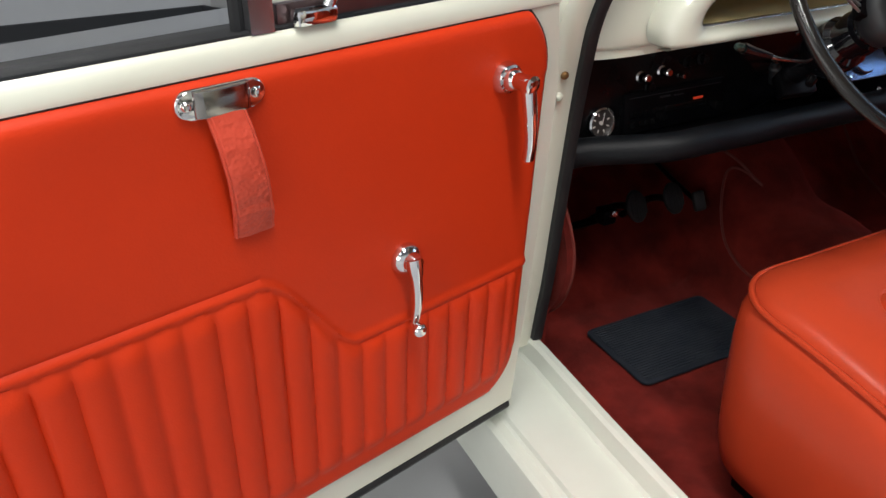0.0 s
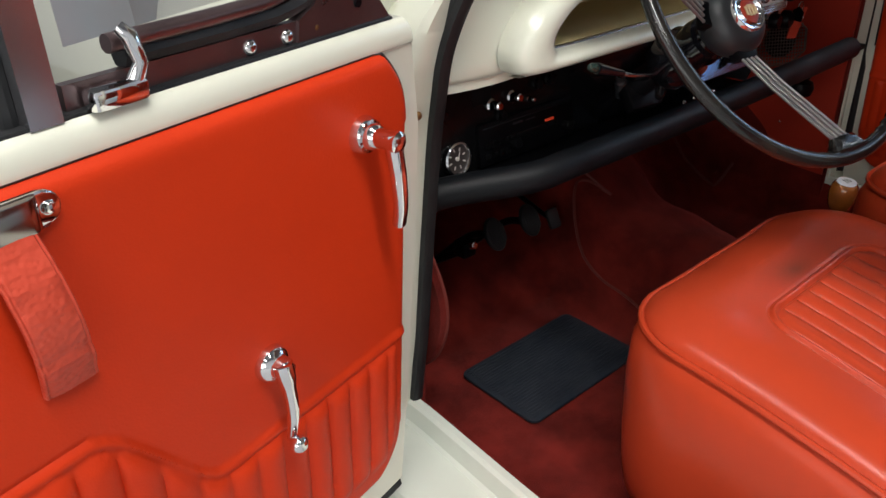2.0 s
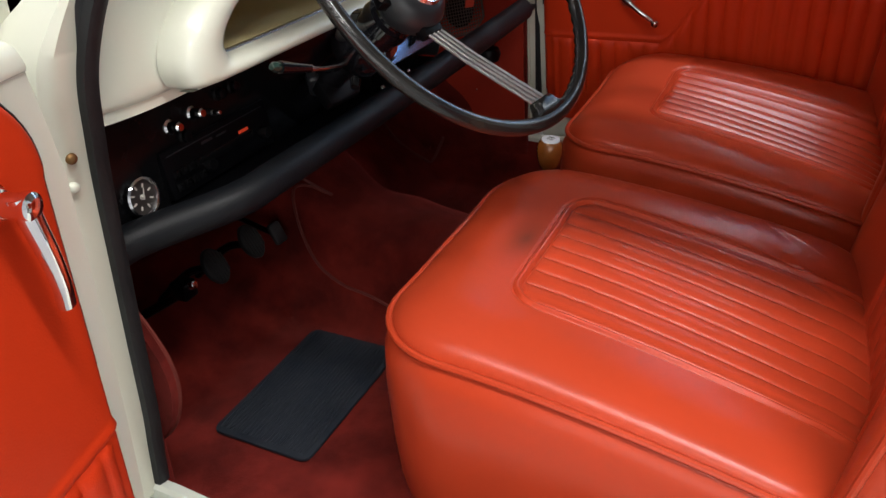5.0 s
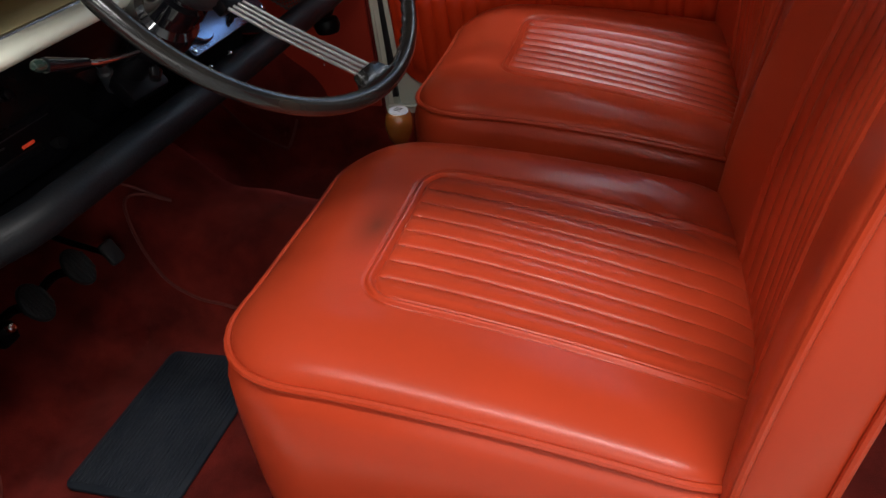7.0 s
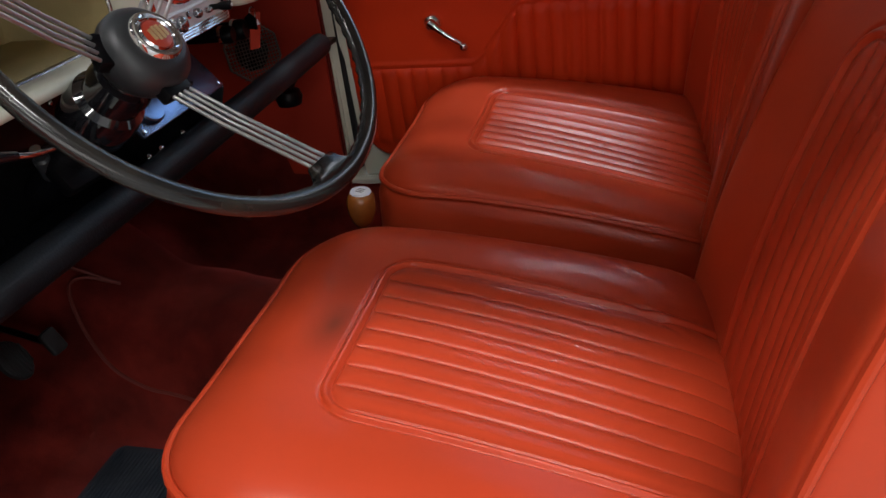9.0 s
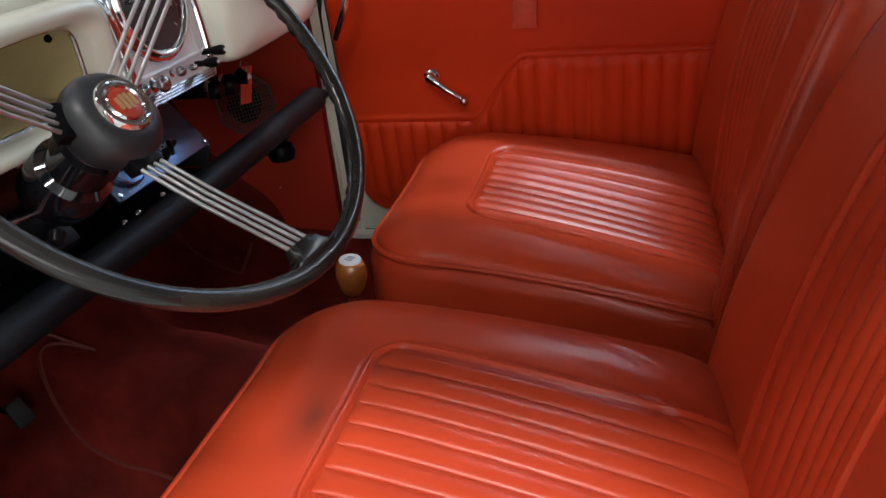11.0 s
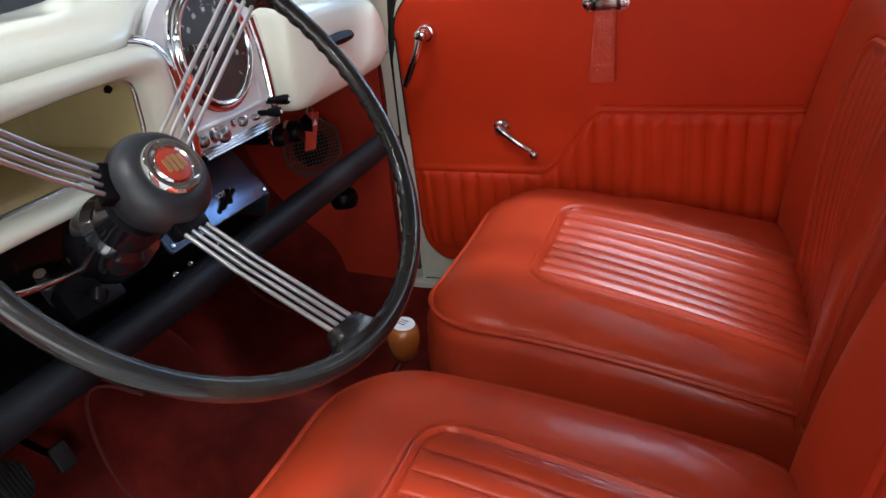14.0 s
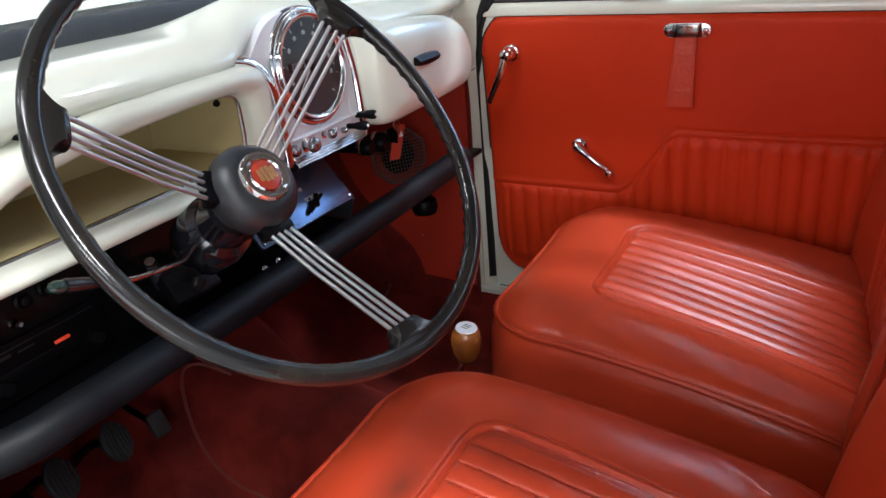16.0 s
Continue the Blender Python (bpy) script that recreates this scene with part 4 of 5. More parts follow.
    for dz, out in ((-0.004, -0.004), (-0.010, 0.002), (-0.022, 0.005), (-0.042, 0.007), (-0.068, 0.002), (-0.078, -0.003), (-0.082, -0.03)):
        row = []
        for u, v in bline:
            c = Vector((u - max(-bh + 0.03, min(bh - 0.03, u)), v - max(0.03, min(bl - 0.14, v)), 0))
            n = c.normalized() if c.length > 1e-6 else Vector((0, 0, 0))
            row.append((u + n.x * out, v + n.y * out, bheight(u, v) + dz))
        rows.append(row)
    bm = loft(rows, closed=True)
    bm.faces.new([v for v in bm.verts][-len(bline):])
    tapered(bm)
    part("backrest_side", bm, LEATHER, seat, "red leather backrest side and rear", back, 70)
    for dx in (-half + 0.06, half - 0.06):
        part("runner", box(x + dx - 0.015, x + dx + 0.015, y - 0.45, y - 0.05, floor_height(x + dx, y - 0.2) - 0.004, 0.33, 0.004), BLACK_MATT, seat, "black steel seat runner")
    return seat


car_seat(-0.261, -0.174, 0.619, 3.0, "red leather bucket seat with piped edges and fluted cushion", 0.232, 0.014, 0.52, 8.6, -0.452, -0.003, -0.003, 0.0295, 0.0, 0.030,
         (((0.205, 0.37), (0.120, 0.50)), ((0.16, 0.36), (0.105, 0.47))))
car_seat(0.326, -0.194, 0.619, 11.0, "red leather bucket seat with piped edges and fluted cushion", 0.228, 0.029, 1.1, 8.0, -0.450, -0.003, 0.0, 0.032, 0.20, 0.014)

# ---- rubber mat ----
mat_thing = thing("rubber_mat", (-0.28, 0.095, 0.272), "black ribbed rubber heel mat on the carpet", "mat")
part("base", prism(rounded_rect(-0.422, -0.138, 0.004, 0.184, 0.015, 4), 0.005, Matrix.Translation((0, 0, 0.272)), 0.0015), MATRUB, mat_thing)
for i in range(26):
    yy = 0.014 + i * 0.0064
    part("rib", box(-0.412, -0.148, yy, yy + 0.0034, 0.2765, 0.2790, 0.0008, 1), MATRUB, mat_thing)


# ---- dashboard ----
dash = thing("dashboard", (0, 0.05, 0.85), "cream painted steel dashboard with open bin and glovebox", "dashboard")


def dash_section(x):
    """Profile from the windscreen down to the face, as (y, z)."""
    hump = 0.034 * math.exp(-(abs(x - 0.058) / 0.118) ** 4)
    p = 1.15 * hump
    e = max(0.0, abs(x) - 0.43) / 0.15
    back = 0.215 - 0.11 * (x / 0.56) ** 2
    f = 0.05 * e * e
    f += p
    return [(back, 1.020), (back - 0.03, 1.026), (0.07 + f, 1.030 + hump * 0.6), (0.035 + f, 1.029 + hump * 0.9), (0.008 + f, 1.020 + hump), (-0.008 + f, 1.006 + hump),
            (-0.012 + f, 0.995 + hump), (-0.004 + f, 0.985 + hump * 0.6), (0.006 + f, 0.978), (0.014 + f, 0.96)]


xs = np.linspace(-0.575, 0.575, 70)
part("top_roll", loft([[(x, p.x, p.y) for p in smooth_path([(y, z, 0) for y, z in dash_section(x)], 4)] for x in xs]), CREAM, dash, "cream rounded dashboard top", sharp=60)
for x in (-0.36, -0.30, -0.17, 0.24):
    part("clip", box(x - 0.004, x + 0.004, -0.010, 0.0, 0.983, 0.988, 0.001), BLACK_MATT, dash)

# end panels beside the pillars
for s in (-1, 1):
    rows = []
    for i in range(14):
        t = i / 13
        x = s * (0.44 + 0.145 * t)
        y = 0.012 + 0.012 * t + 0.035 * t ** 3
        rows.append([(x, y + 0.006, 0.985), (x, y, 0.95), (x, y - 0.004, 0.915), (x, y - 0.002, 0.88), (x, y, 0.870 - 0.006 * t), (x, y + 0.003, 0.866 - 0.007 * t), (x, y + 0.008, 0.864 - 0.008 * t), (x, y + 0.009, 0.853 - 0.009 * t), (x, y + 0.06, 0.850 - 0.008 * t)])
    part("end_panel", loft(rows), CREAM, dash, "cream dashboard end")


def ring_loop(points, n=10):
    return [(p.x, p.z) for p in smooth_path([(x, 0, z) for x, z in points], n, True)]


outer = [(-0.054, 0.872), (-0.052, 0.90), (-0.052, 0.94), (-0.055, 0.975), (-0.068, 0.990), (-0.11, 0.993), (-0.20, 0.992), (-0.30, 0.988), (-0.38, 0.976), (-0.44, 0.956), (-0.48, 0.928), (-0.497, 0.900),
         (-0.497, 0.878), (-0.485, 0.866), (-0.44, 0.864), (-0.34, 0.864), (-0.22, 0.864), (-0.12, 0.864), (-0.085, 0.865)]
inner = [(-0.092, 0.893), (-0.088, 0.91), (-0.088, 0.93), (-0.090, 0.952), (-0.102, 0.963), (-0.13, 0.966), (-0.20, 0.964), (-0.29, 0.958), (-0.35, 0.949), (-0.395, 0.936), (-0.422, 0.917), (-0.432, 0.902),
         (-0.430, 0.892), (-0.420, 0.886), (-0.38, 0.885), (-0.30, 0.885), (-0.21, 0.885), (-0.13, 0.886), (-0.103, 0.887)]
lo, li = ring_loop(outer), ring_loop(inner)
rows = []
for t, y in ((0.0, 0.014), (0.0, -0.008), (0.06, -0.020), (0.2, -0.029), (0.45, -0.033), (0.7, -0.031), (0.88, -0.024), (0.97, -0.014), (1.0, -0.004)):
    rows.append([(a[0] + (b[0] - a[0]) * t, y, a[1] + (b[1] - a[1]) * t) for a, b in zip(lo, li)])
part("bin_surround", loft(rows, closed=True), CREAM, dash, "cream bulged bin surround", sharp=60)
part("bin_bead", sweep([(x, -0.003, z) for x, z in li], 0.0028, 8, closed=True), STEEL, dash, "dull metal bead round the bin opening")
mid = (-0.26, 0.925)
rows = []
for t, y in ((1.0, -0.003), (1.02, 0.012), (1.03, 0.05), (1.03, 0.14), (0.99, 0.15)):
    rows.append([(mid[0] + (x - mid[0]) * t, y, max(0.884, mid[1] + (z - mid[1]) * t * (1.15 if y > 0.03 else 1.0))) for x, z in li])
bm = loft(rows, closed=True)
bm.faces.new([v for v in bm.verts][-len(li):])
part("bin_lining", bm, TAN, dash, "tan board lining of the open bin")
part("bin_floor", box(-0.43, -0.09, 0.0, 0.145, 0.8855, 0.8875, 0), TAN, dash)
part("rubber_stop", lathe([(0, 0.004), (0.0036, 0.003), (0.0045, 0)], 14, axis((-0.108, 0.012, 0.955), (-0.3, -1, -0.3))), BLACK_MATT, dash, "black rubber stop")
# lower flange
part("lower_flange", loft([[(x, -0.004, 0.868), (x, -0.004, 0.860), (x, 0.004, 0.857), (x, 0.075, 0.852)] for x in np.linspace(-0.47, 0.15, 14)]), CREAM, dash)
part("lower_flange", loft([[(x, 0.0, 0.870), (x, 0.01, 0.862), (x, 0.12, 0.86)] for x in np.linspace(0.20, 0.56, 8)]), CREAM, dash)

# instrument panel
face = Matrix.Translation((0, 0, 0)) @ axis((0.050, 0.004, 0.935), (0.0, -1, 0.10))


def on_face(x, z, d=0.0):
    """A place on the instrument panel, x across the car, z up, d towards the seats."""
    return Vector((x, 0.004 - d + (z - 0.935) * 0.10, z))


pan = ring_loop([(-0.062, 0.868), (-0.062, 0.90), (-0.060, 0.94), (-0.055, 0.98), (-0.035, 1.005), (0.0, 1.030), (0.06, 1.040), (0.11, 1.032), (0.145, 1.005), (0.153, 0.97), (0.155, 0.92), (0.156, 0.87), (0.155, 0.848), (0.12, 0.848), (0.05, 0.849), (-0.02, 0.850), (-0.055, 0.852)], 5)
front = [on_face(x, z, 0.004) for x, z in pan]
rear = [on_face(x, z, -0.03) for x, z in pan]
bm = loft([rear, front], closed=True)
bm.faces.new([v for v in bm.verts][-len(pan):])
panel = part("instrument_panel", bm, SILVER, dash, "silver painted instrument panel")
for x, sw in ((-0.061, -1), (0.153, 1)):
    strip = [on_face(x + sw * 0.004 * math.sin(3 * t) - (0.014 * max(0, t - 0.7) * sw), 0.862 + 0.125 * t, 0.006) for t in np.linspace(0, 1, 12)]
    if sw < 0:
        strip = [on_face(p.x, p.y, 0.024 - 0.012 * p.z) for p in smooth_path([(-0.044, 0.862, 0), (-0.042, 0.90, 0), (-0.042, 0.94, 0), (-0.045, 0.965, 0), (-0.052, 0.982, 0.3), (-0.065, 0.993, 0.7), (-0.084, 0.998, 1.0)], 4)]
    part("chrome_strip", sweep(strip, 0.0080 if sw < 0 else 0.0095, section=[(-1, -0.4), (1, -0.4), (0.8, 0.2), (0.4, 0.5), (-0.4, 0.5), (-0.8, 0.2)], up=(0, -1, 0)), CHROME, panel, "polished edge strip")
part("raised_rib", sweep([on_face(0.128, 0.88, 0.004), on_face(0.126, 0.94, 0.005), on_face(0.120, 0.995, 0.004)], 0.0035, 8), SILVER, panel)
part("lower_moulding", sweep([on_face(-0.050, 0.884, 0.004), on_face(0.05, 0.883, 0.006), on_face(0.148, 0.884, 0.004)], 0.003, 8), SILVER, panel)
for k in range(4):
    part("lip_rib", sweep([on_face(-0.056, 0.8495 + 0.0035 * k, 0.005), on_face(0.05, 0.8490 + 0.0035 * k, 0.0065), on_face(0.152, 0.8485 + 0.0035 * k, 0.005)], 0.0017, 6), STEEL, panel, "ribbed bright lower lip")
part("seam", box(0.1040, 0.1052, -0.0035, 0.004, 0.888, 1.000, 0, 1), DARK_METAL, panel)
sc = on_face(0.056, 0.965, 0.004)
gauge = thing("speedometer", sc, "large round speedometer with chrome bezel and dark face", "gauge")
g = axis(sc, (0, -1, 0.10))
part("bezel", lathe([(0.060, -0.004), (0.0605, 0.006), (0.0620, 0.0105), (0.0645, 0.0125), (0.0670, 0.0125), (0.0690, 0.0105), (0.0698, 0.0075), (0.0705, 0.0070), (0.0725, 0.0072), (0.0748, 0.0060), (0.0766, 0.0030), (0.0775, -0.004)], 64), CHROME, gauge, "stepped chrome bezel", g)
dial_face = part("dial", lathe([(0, 0.0005), (0.040, 0.0005), (0.062, 0.001)], 48), DIALFACE, gauge, "dark brown dial", g)
for i in range(11):
    a = radians(225 - 27 * i)
    bm = box(-0.0008, 0.0008, 0.051, 0.057, 0.001, 0.0018, 0)
    part("mark", bm, DIALMARK, dial_face, "", g @ Matrix.Rotation(a - radians(90), 4, "Z"))
    if 0 < i < 10:
        bm = box(-0.003, 0.003, 0.041, 0.046, 0.001, 0.0016, 0)
        part("figure_bar", bm, DIALMARK, dial_face, "", g @ Matrix.Rotation(a - radians(90), 4, "Z"))
part("needle", sweep([(0, 0, 0.003), (-0.034, -0.030, 0.003)], [0.0022, 0.0007], 6), DIALMARK, gauge, "thin pale needle", g)
part("needle_cap", lathe([(0, 0.006), (0.006, 0.005), (0.008, 0.001)], 18), BLACK_MATT, gauge, "", g)
part("odometer", box(-0.045, -0.003, -0.001, 0.011, 0.0008, 0.0022, 0.0004), BLACK_MATT, gauge, "black mileage window", g)


def lettering(text, size, m, mat, parent, label):
    cu = bpy.data.curves.new("lettering", "FONT")
    cu.body, cu.size, cu.extrude, cu.align_x, cu.align_y = text, size, 0.0002, "CENTER", "CENTER"
    cu.materials.append(mat)
    ob = new("lettering", cu)
    ob.parent = parent
    if parent.data is None:
        ob.matrix_parent_inverse = Matrix.Translation(-parent.location)
    ob.matrix_basis = m
    return tagged(ob, label)


lettering("33275", 0.0115, g @ pose(-0.024, 0.005, 0.0026), DIALMARK, gauge, "white mileage figures")
part("dial_glass", lathe([(0, 0.0085), (0.062, 0.0080)], 40), GLASS, gauge, "clear dial glass", g).visible_shadow = False

# switches and knobs in a row below the dial
for i, (x, z, r, long, mat) in enumerate(((-0.024, 0.8745, 0.0078, 0.022, DARK_CHROME), (0.017, 0.871, 0.0105, 0.020, DARK_CHROME), (0.058, 0.875, 0.0066, 0.020, DARK_CHROME), (0.085, 0.873, 0.0042, 0.02, DARK_CHROME))):
    k = thing("dash_knob", on_face(x, z, 0.004), "small round chrome pull knob on the silver panel", "knob", "dashboard knobs")
    kk = axis(on_face(x, z, 0.003), (0, -1, 0.1))
    part("stem", lathe([(r * 0.9, 0), (r * 0.9, 0.002), (r * 0.45, 0.003), (r * 0.45, long * 0.6)], 16), CHROME, k, "", kk)
    part("head", lathe([(r * 0.45, long * 0.55), (r * 0.95, long * 0.62), (r, long * 0.8), (r * 0.92, long * 0.92), (r * 0.7, long * 1.03), (r * 0.35, long * 1.1), (0, long * 1.12)], 20), mat, k, "", kk)
toggle = thing("toggle_switch", on_face(-0.030, 0.866, 0.004), "black toggle lever switch on the silver panel", "switch", "dashboard switches")
part("lever", sweep([on_face(-0.030, 0.866, 0.004), on_face(-0.036, 0.863, 0.020), on_face(-0.042, 0.860, 0.028)], [0.0030, 0.0050, 0.0055], 10), BLACK_MATT, toggle)
for x, z in ((0.115, 0.871), (0.139, 0.881)):
    sw = thing("pull_switch", on_face(x, z, 0.004), "black ribbed pull switch at the panel edge", "switch", "dashboard switches")
    part("body", lathe([(0.004, 0), (0.004, 0.014), (0.0055, 0.016), (0.0068, 0.028), (0.006, 0.032), (0, 0.033)], 18), BLACK_MATT, sw, "", axis(on_face(x, z, 0.002), (0.15, -1, 0.05)))
    part("tip", lathe([(0, 0.0345), (0.0022, 0.034), (0.0022, 0.032)], 10), WHITE, sw, "", axis(on_face(x, z, 0.002), (0.15, -1, 0.05)))

# glovebox lid
lid_line = [(0.160, 0.866), (0.157, 0.90), (0.157, 0.95), (0.162, 0.988), (0.185, 0.998), (0.25, 0.998), (0.32, 0.994), (0.390, 0.984), (0.440, 0.960), (0.466, 0.925), (0.466, 0.890), (0.452, 0.872), (0.42, 0.864), (0.33, 0.860), (0.24, 0.858), (0.185, 0.858)]
ll = ring_loop(lid_line, 6)
cx, cz = 0.29, 0.928
rows = []
for t, y in ((1.0, 0.02), (1.0, -0.020), (0.985, -0.030), (0.955, -0.037), (0.88, -0.043), (0.6, -0.049), (0.3, -0.051)):
    rows.append([(cx + (x - cx) * t, y, cz + (z - cz) * t) for x, z in ll])
bm = loft(rows, closed=True)
bm.faces.new([v for v in bm.verts][-len(ll):])
lid = part("glovebox_lid", bm, CREAM, dash, "cream bulged glovebox lid", sharp=50)
rows = []
for x in np.linspace(0.238, 0.302, 8):
    t = (x - 0.27) / 0.032
    h = 0.0074 - 0.002 * t * t
    rows.append([(x, -0.047, 0.939 + h), (x, -0.057, 0.939 + h * 0.8), (x, -0.062, 0.938), (x, -0.059, 0.937 - h * 0.9), (x, -0.047, 0.938 - h)])
part("lid_handle", loft(rows, closed=True, caps=True), BLACK_MATT, lid, "black grip")

# ---- below the dashboard ----
shelf = thing("parcel_shelf", (0, 0.1, 0.70), "black parcel shelf with padded front roll under the dashboard", "shelf")
part("board", prism([(-0.575, 0.10), (-0.50, 0.075), (-0.42, 0.02), (-0.38, 0.01), (0.165, 0.01), (0.165, 0.46), (-0.575, 0.46)], 0.007, Matrix.Translation((0, 0, 0.699))), BLACK_MATT, shelf)
part("front_rail", box(0.1655, 0.575, 0.008, 0.032, 0.697, 0.707, 0.002), BLACK_MATT, shelf)
pad = [(x, 0.085 * sm * sm * (3 - 2 * sm), 0.720 - 0.006 * math.cos(x * 3.0) - 0.024 * sm) for x in np.linspace(-0.588, 0.472, 44) for sm in [min(1.0, max(0.0, (-0.40 - x) / 0.17))]]
part("padded_roll", sweep(pad, 0.0215, 16), PADDING, shelf, "black padded vinyl roll")

fascia = thing("switch_panel", (-0.27, 0.095, 0.71), "glossy black lower fascia panel with switches and radio", "panel")
part("plate", box(-0.580, 0.05, 0.094, 0.100, 0.706, 0.856, 0.001), BLACK, fascia)
part("edge_bead", sweep([(-0.575, 0.092, 0.850), (-0.30, 0.092, 0.850), (0.045, 0.092, 0.850)], 0.0022, 8), BLACK_MATT, fascia, "rolled black edge")
for x, z in ((-0.555, 0.80), (-0.30, 0.72), (-0.12, 0.82), (-0.02, 0.73)):
    screw(fascia, (x, 0.0935, z), (0, -1, 0), 0.004, DIM_CHROME)
for x in (-0.068, -0.040, 0.015):
    screw(shelf, (x, 0.022, 0.728), (0, -1, 0.8), 0.005)


def fascia_knob(x, z, r, long, label, mat=CHROME):
    k = thing("fascia_knob", (x, 0.094, z), label, "knob", "lower fascia knobs")
    kk = axis((x, 0.0935, z), (0, -1, 0.12))
    part("collar", lathe([(r * 1.5, 0), (r * 1.5, 0.002), (r * 1.1, 0.004)], 18), mat, k, "", kk)
    part("cap", lathe([(r * 0.6, 0.002), (r * 0.7, long * 0.5), (r, long * 0.6), (r, long * 0.9), (r * 0.7, long), (0, long)], 18), mat, k, "", kk)


fascia_knob(-0.433, 0.794, 0.0062, 0.020, "round chrome pull knob on the black fascia")
fascia_knob(-0.394, 0.797, 0.0062, 0.020, "round chrome pull knob on the black fascia")
fascia_knob(-0.360, 0.786, 0.0035, 0.014, "small chrome switch on the black fascia")
fascia_knob(-0.318, 0.806, 0.006, 0.012, "small dark knob on the black fascia", BLACK_MATT)
fascia_knob(-0.345, 0.805, 0.006, 0.012, "small dark knob on the black fascia", BLACK_MATT)
fascia_knob(-0.415, 0.776, 0.006, 0.010, "small dark knob on the black fascia", BLACK_MATT)

clock = thing("round_gauge", (-0.495, 0.094, 0.733), "small round gauge with chrome bezel in the black fascia", "gauge")
ck = axis((-0.500, 0.0935, 0.735), (0, -1, 0.12)) @ Matrix.Diagonal((0.78, 0.78, 0.9, 1))
part("bezel", lathe([(0.024, 0.0), (0.0245, 0.008), (0.027, 0.011), (0.030, 0.009), (0.031, 0.0)], 36), CHROME, clock, "chrome bezel", ck)
face_part = part("dial", lathe([(0, 0.004), (0.025, 0.004)], 30), DIALFACE, clock, "black dial", ck)
for i in range(8):
    part("mark", box(-0.0012, 0.0012, 0.014, 0.020, 0.0042, 0.005, 0), DIALMARK, face_part, "", ck @ Matrix.Rotation(radians(45 * i + 20), 4, "Z"))
part("needle", sweep([(0, -0.004, 0.006), (0.006, 0.012, 0.006)], [0.0014, 0.0006], 6), DIALMARK, clock, "", ck)
part("pivot", lathe([(0, 0.008), (0.003, 0.007), (0.004, 0.004)], 12), DIALMARK, clock, "", ck)

radio = thing("car_radio", (-0.36, 0.09, 0.742), "black car radio with a small red display", "radio")
rm = pose(-0.3625, 0.0930, 0.7405, -6, 0, 0) @ Matrix(((1, 0, 0, 0), (0, 0, 1, 0), (0, 1, 0, 0), (0, 0, 0, 1)))


def rbox(name, x0, x1, z0, z1, d0, d1, mat, label="", bevel=0.0012, parent=radio):
    return part(name, box(x0, x1, z0, z1, -d1, -d0, bevel), mat, parent, label, rm)


rbox("surround", -0.098, 0.098, -0.031, 0.031, -0.01, 0.006, BLACK_MATT, "black plastic surround", 0.003)
rbox("cassette_slot", -0.045, 0.060, -0.008, 0.003, 0.005, 0.0075, BLACK)
rbox("display", 0.034, 0.052, 0.0045, 0.0080, 0.005, 0.0080, REDLED, "red glowing display", 0.0005)
rbox("trim_line", -0.090, 0.088, 0.0225, 0.0240, 0.005, 0.0075, DARK_METAL)
for i in range(4):
    for j in range(2):
        rbox("button", -0.090 + 0.013 * i, -0.080 + 0.013 * i, -0.022 + 0.016 * j, -0.012 + 0.016 * j, 0.005, 0.0095, BLACK)
rbox("legend_bar", -0.032, -0.012, 0.016, 0.019, 0.0055, 0.0066, DARK_METAL, "", 0)
rbox("legend_bar", -0.005, 0.014, 0.0155, 0.0175, 0.0055, 0.0066, DARK_METAL, "", 0)
for x in (-0.032, 0.078):
    part("dial_knob", lathe([(0.009, 0.005), (0.009, 0.014), (0.007, 0.017), (0, 0.017)], 20), BLACK, radio, "", rm @ Matrix.Translation((x, -0.010, 0)) @ Matrix.Rotation(radians(180), 4, "X"))

# heater control plate with lettering
heater = thing("heater_control", (0.02, 0.0, 0.80), "sloping glossy dark heater plate with white lettering", "control panel")
h0, h1, h2, h3 = Vector((-0.063, 0.032, 0.748)), Vector((0.140, 0.030, 0.748)), Vector((0.150, 0.070, 0.795)), Vector((-0.053, 0.072, 0.795))
hx = (h1 - h0).normalized()
hn = hx.cross(h3 - h0).normalized()
hm = Matrix((hx, hn.cross(hx), hn)).transposed().to_4x4()
hm.translation = (h0 + h1 + h2 + h3) / 4
part("plate", prism(rounded_rect(-0.101, 0.111, -0.033, 0.058, 0.005, 3), 0.004, hm, 0.001), PLATE, heater, "glossy dark plate")
lettering("SCREEN", 0.0092, hm @ pose(0.036, -0.002, 0.0045), DIALMARK, heater, "white lettering")
lettering("CAR", 0.0092, hm @ pose(0.020, 0.016, 0.0045), DIALMARK, heater, "white lettering")
part("knob", lathe([(0.024, 0.004), (0.024, 0.010), (0.022, 0.012), (0, 0.0125)], 36), PLATE, heater, "round flat control knob", hm @ Matrix.Translation((-0.058, -0.002, 0)))
part("pointer", sweep([(0.010, -0.020, 0.008), (0.030, -0.010, 0.010), (0.048, -0.006, 0.010)], [0.003, 0.0045, 0.003], 8), BLACK_MATT, heater, "black pointer lever", hm)
part("pointer_wing", sweep([(0.026, -0.018, 0.010), (0.036, -0.002, 0.012)], [0.004, 0.004], 8), BLACK_MATT, heater, "", hm)
for x, z in ((-0.094, 0.025), (0.103, 0.049), (0.103, -0.026), (-0.094, -0.025)):
    part("screw", lathe([(0, 0.002), (0.003, 0.0015), (0.0035, 0)], 10), CHROME, heater, "", hm @ Matrix.Translation((x, z, 0.004)))
part("bracket", box(-0.04, 0.12, 0.06, 0.10, 0.708, 0.745, 0.003), BLACK_MATT, heater)
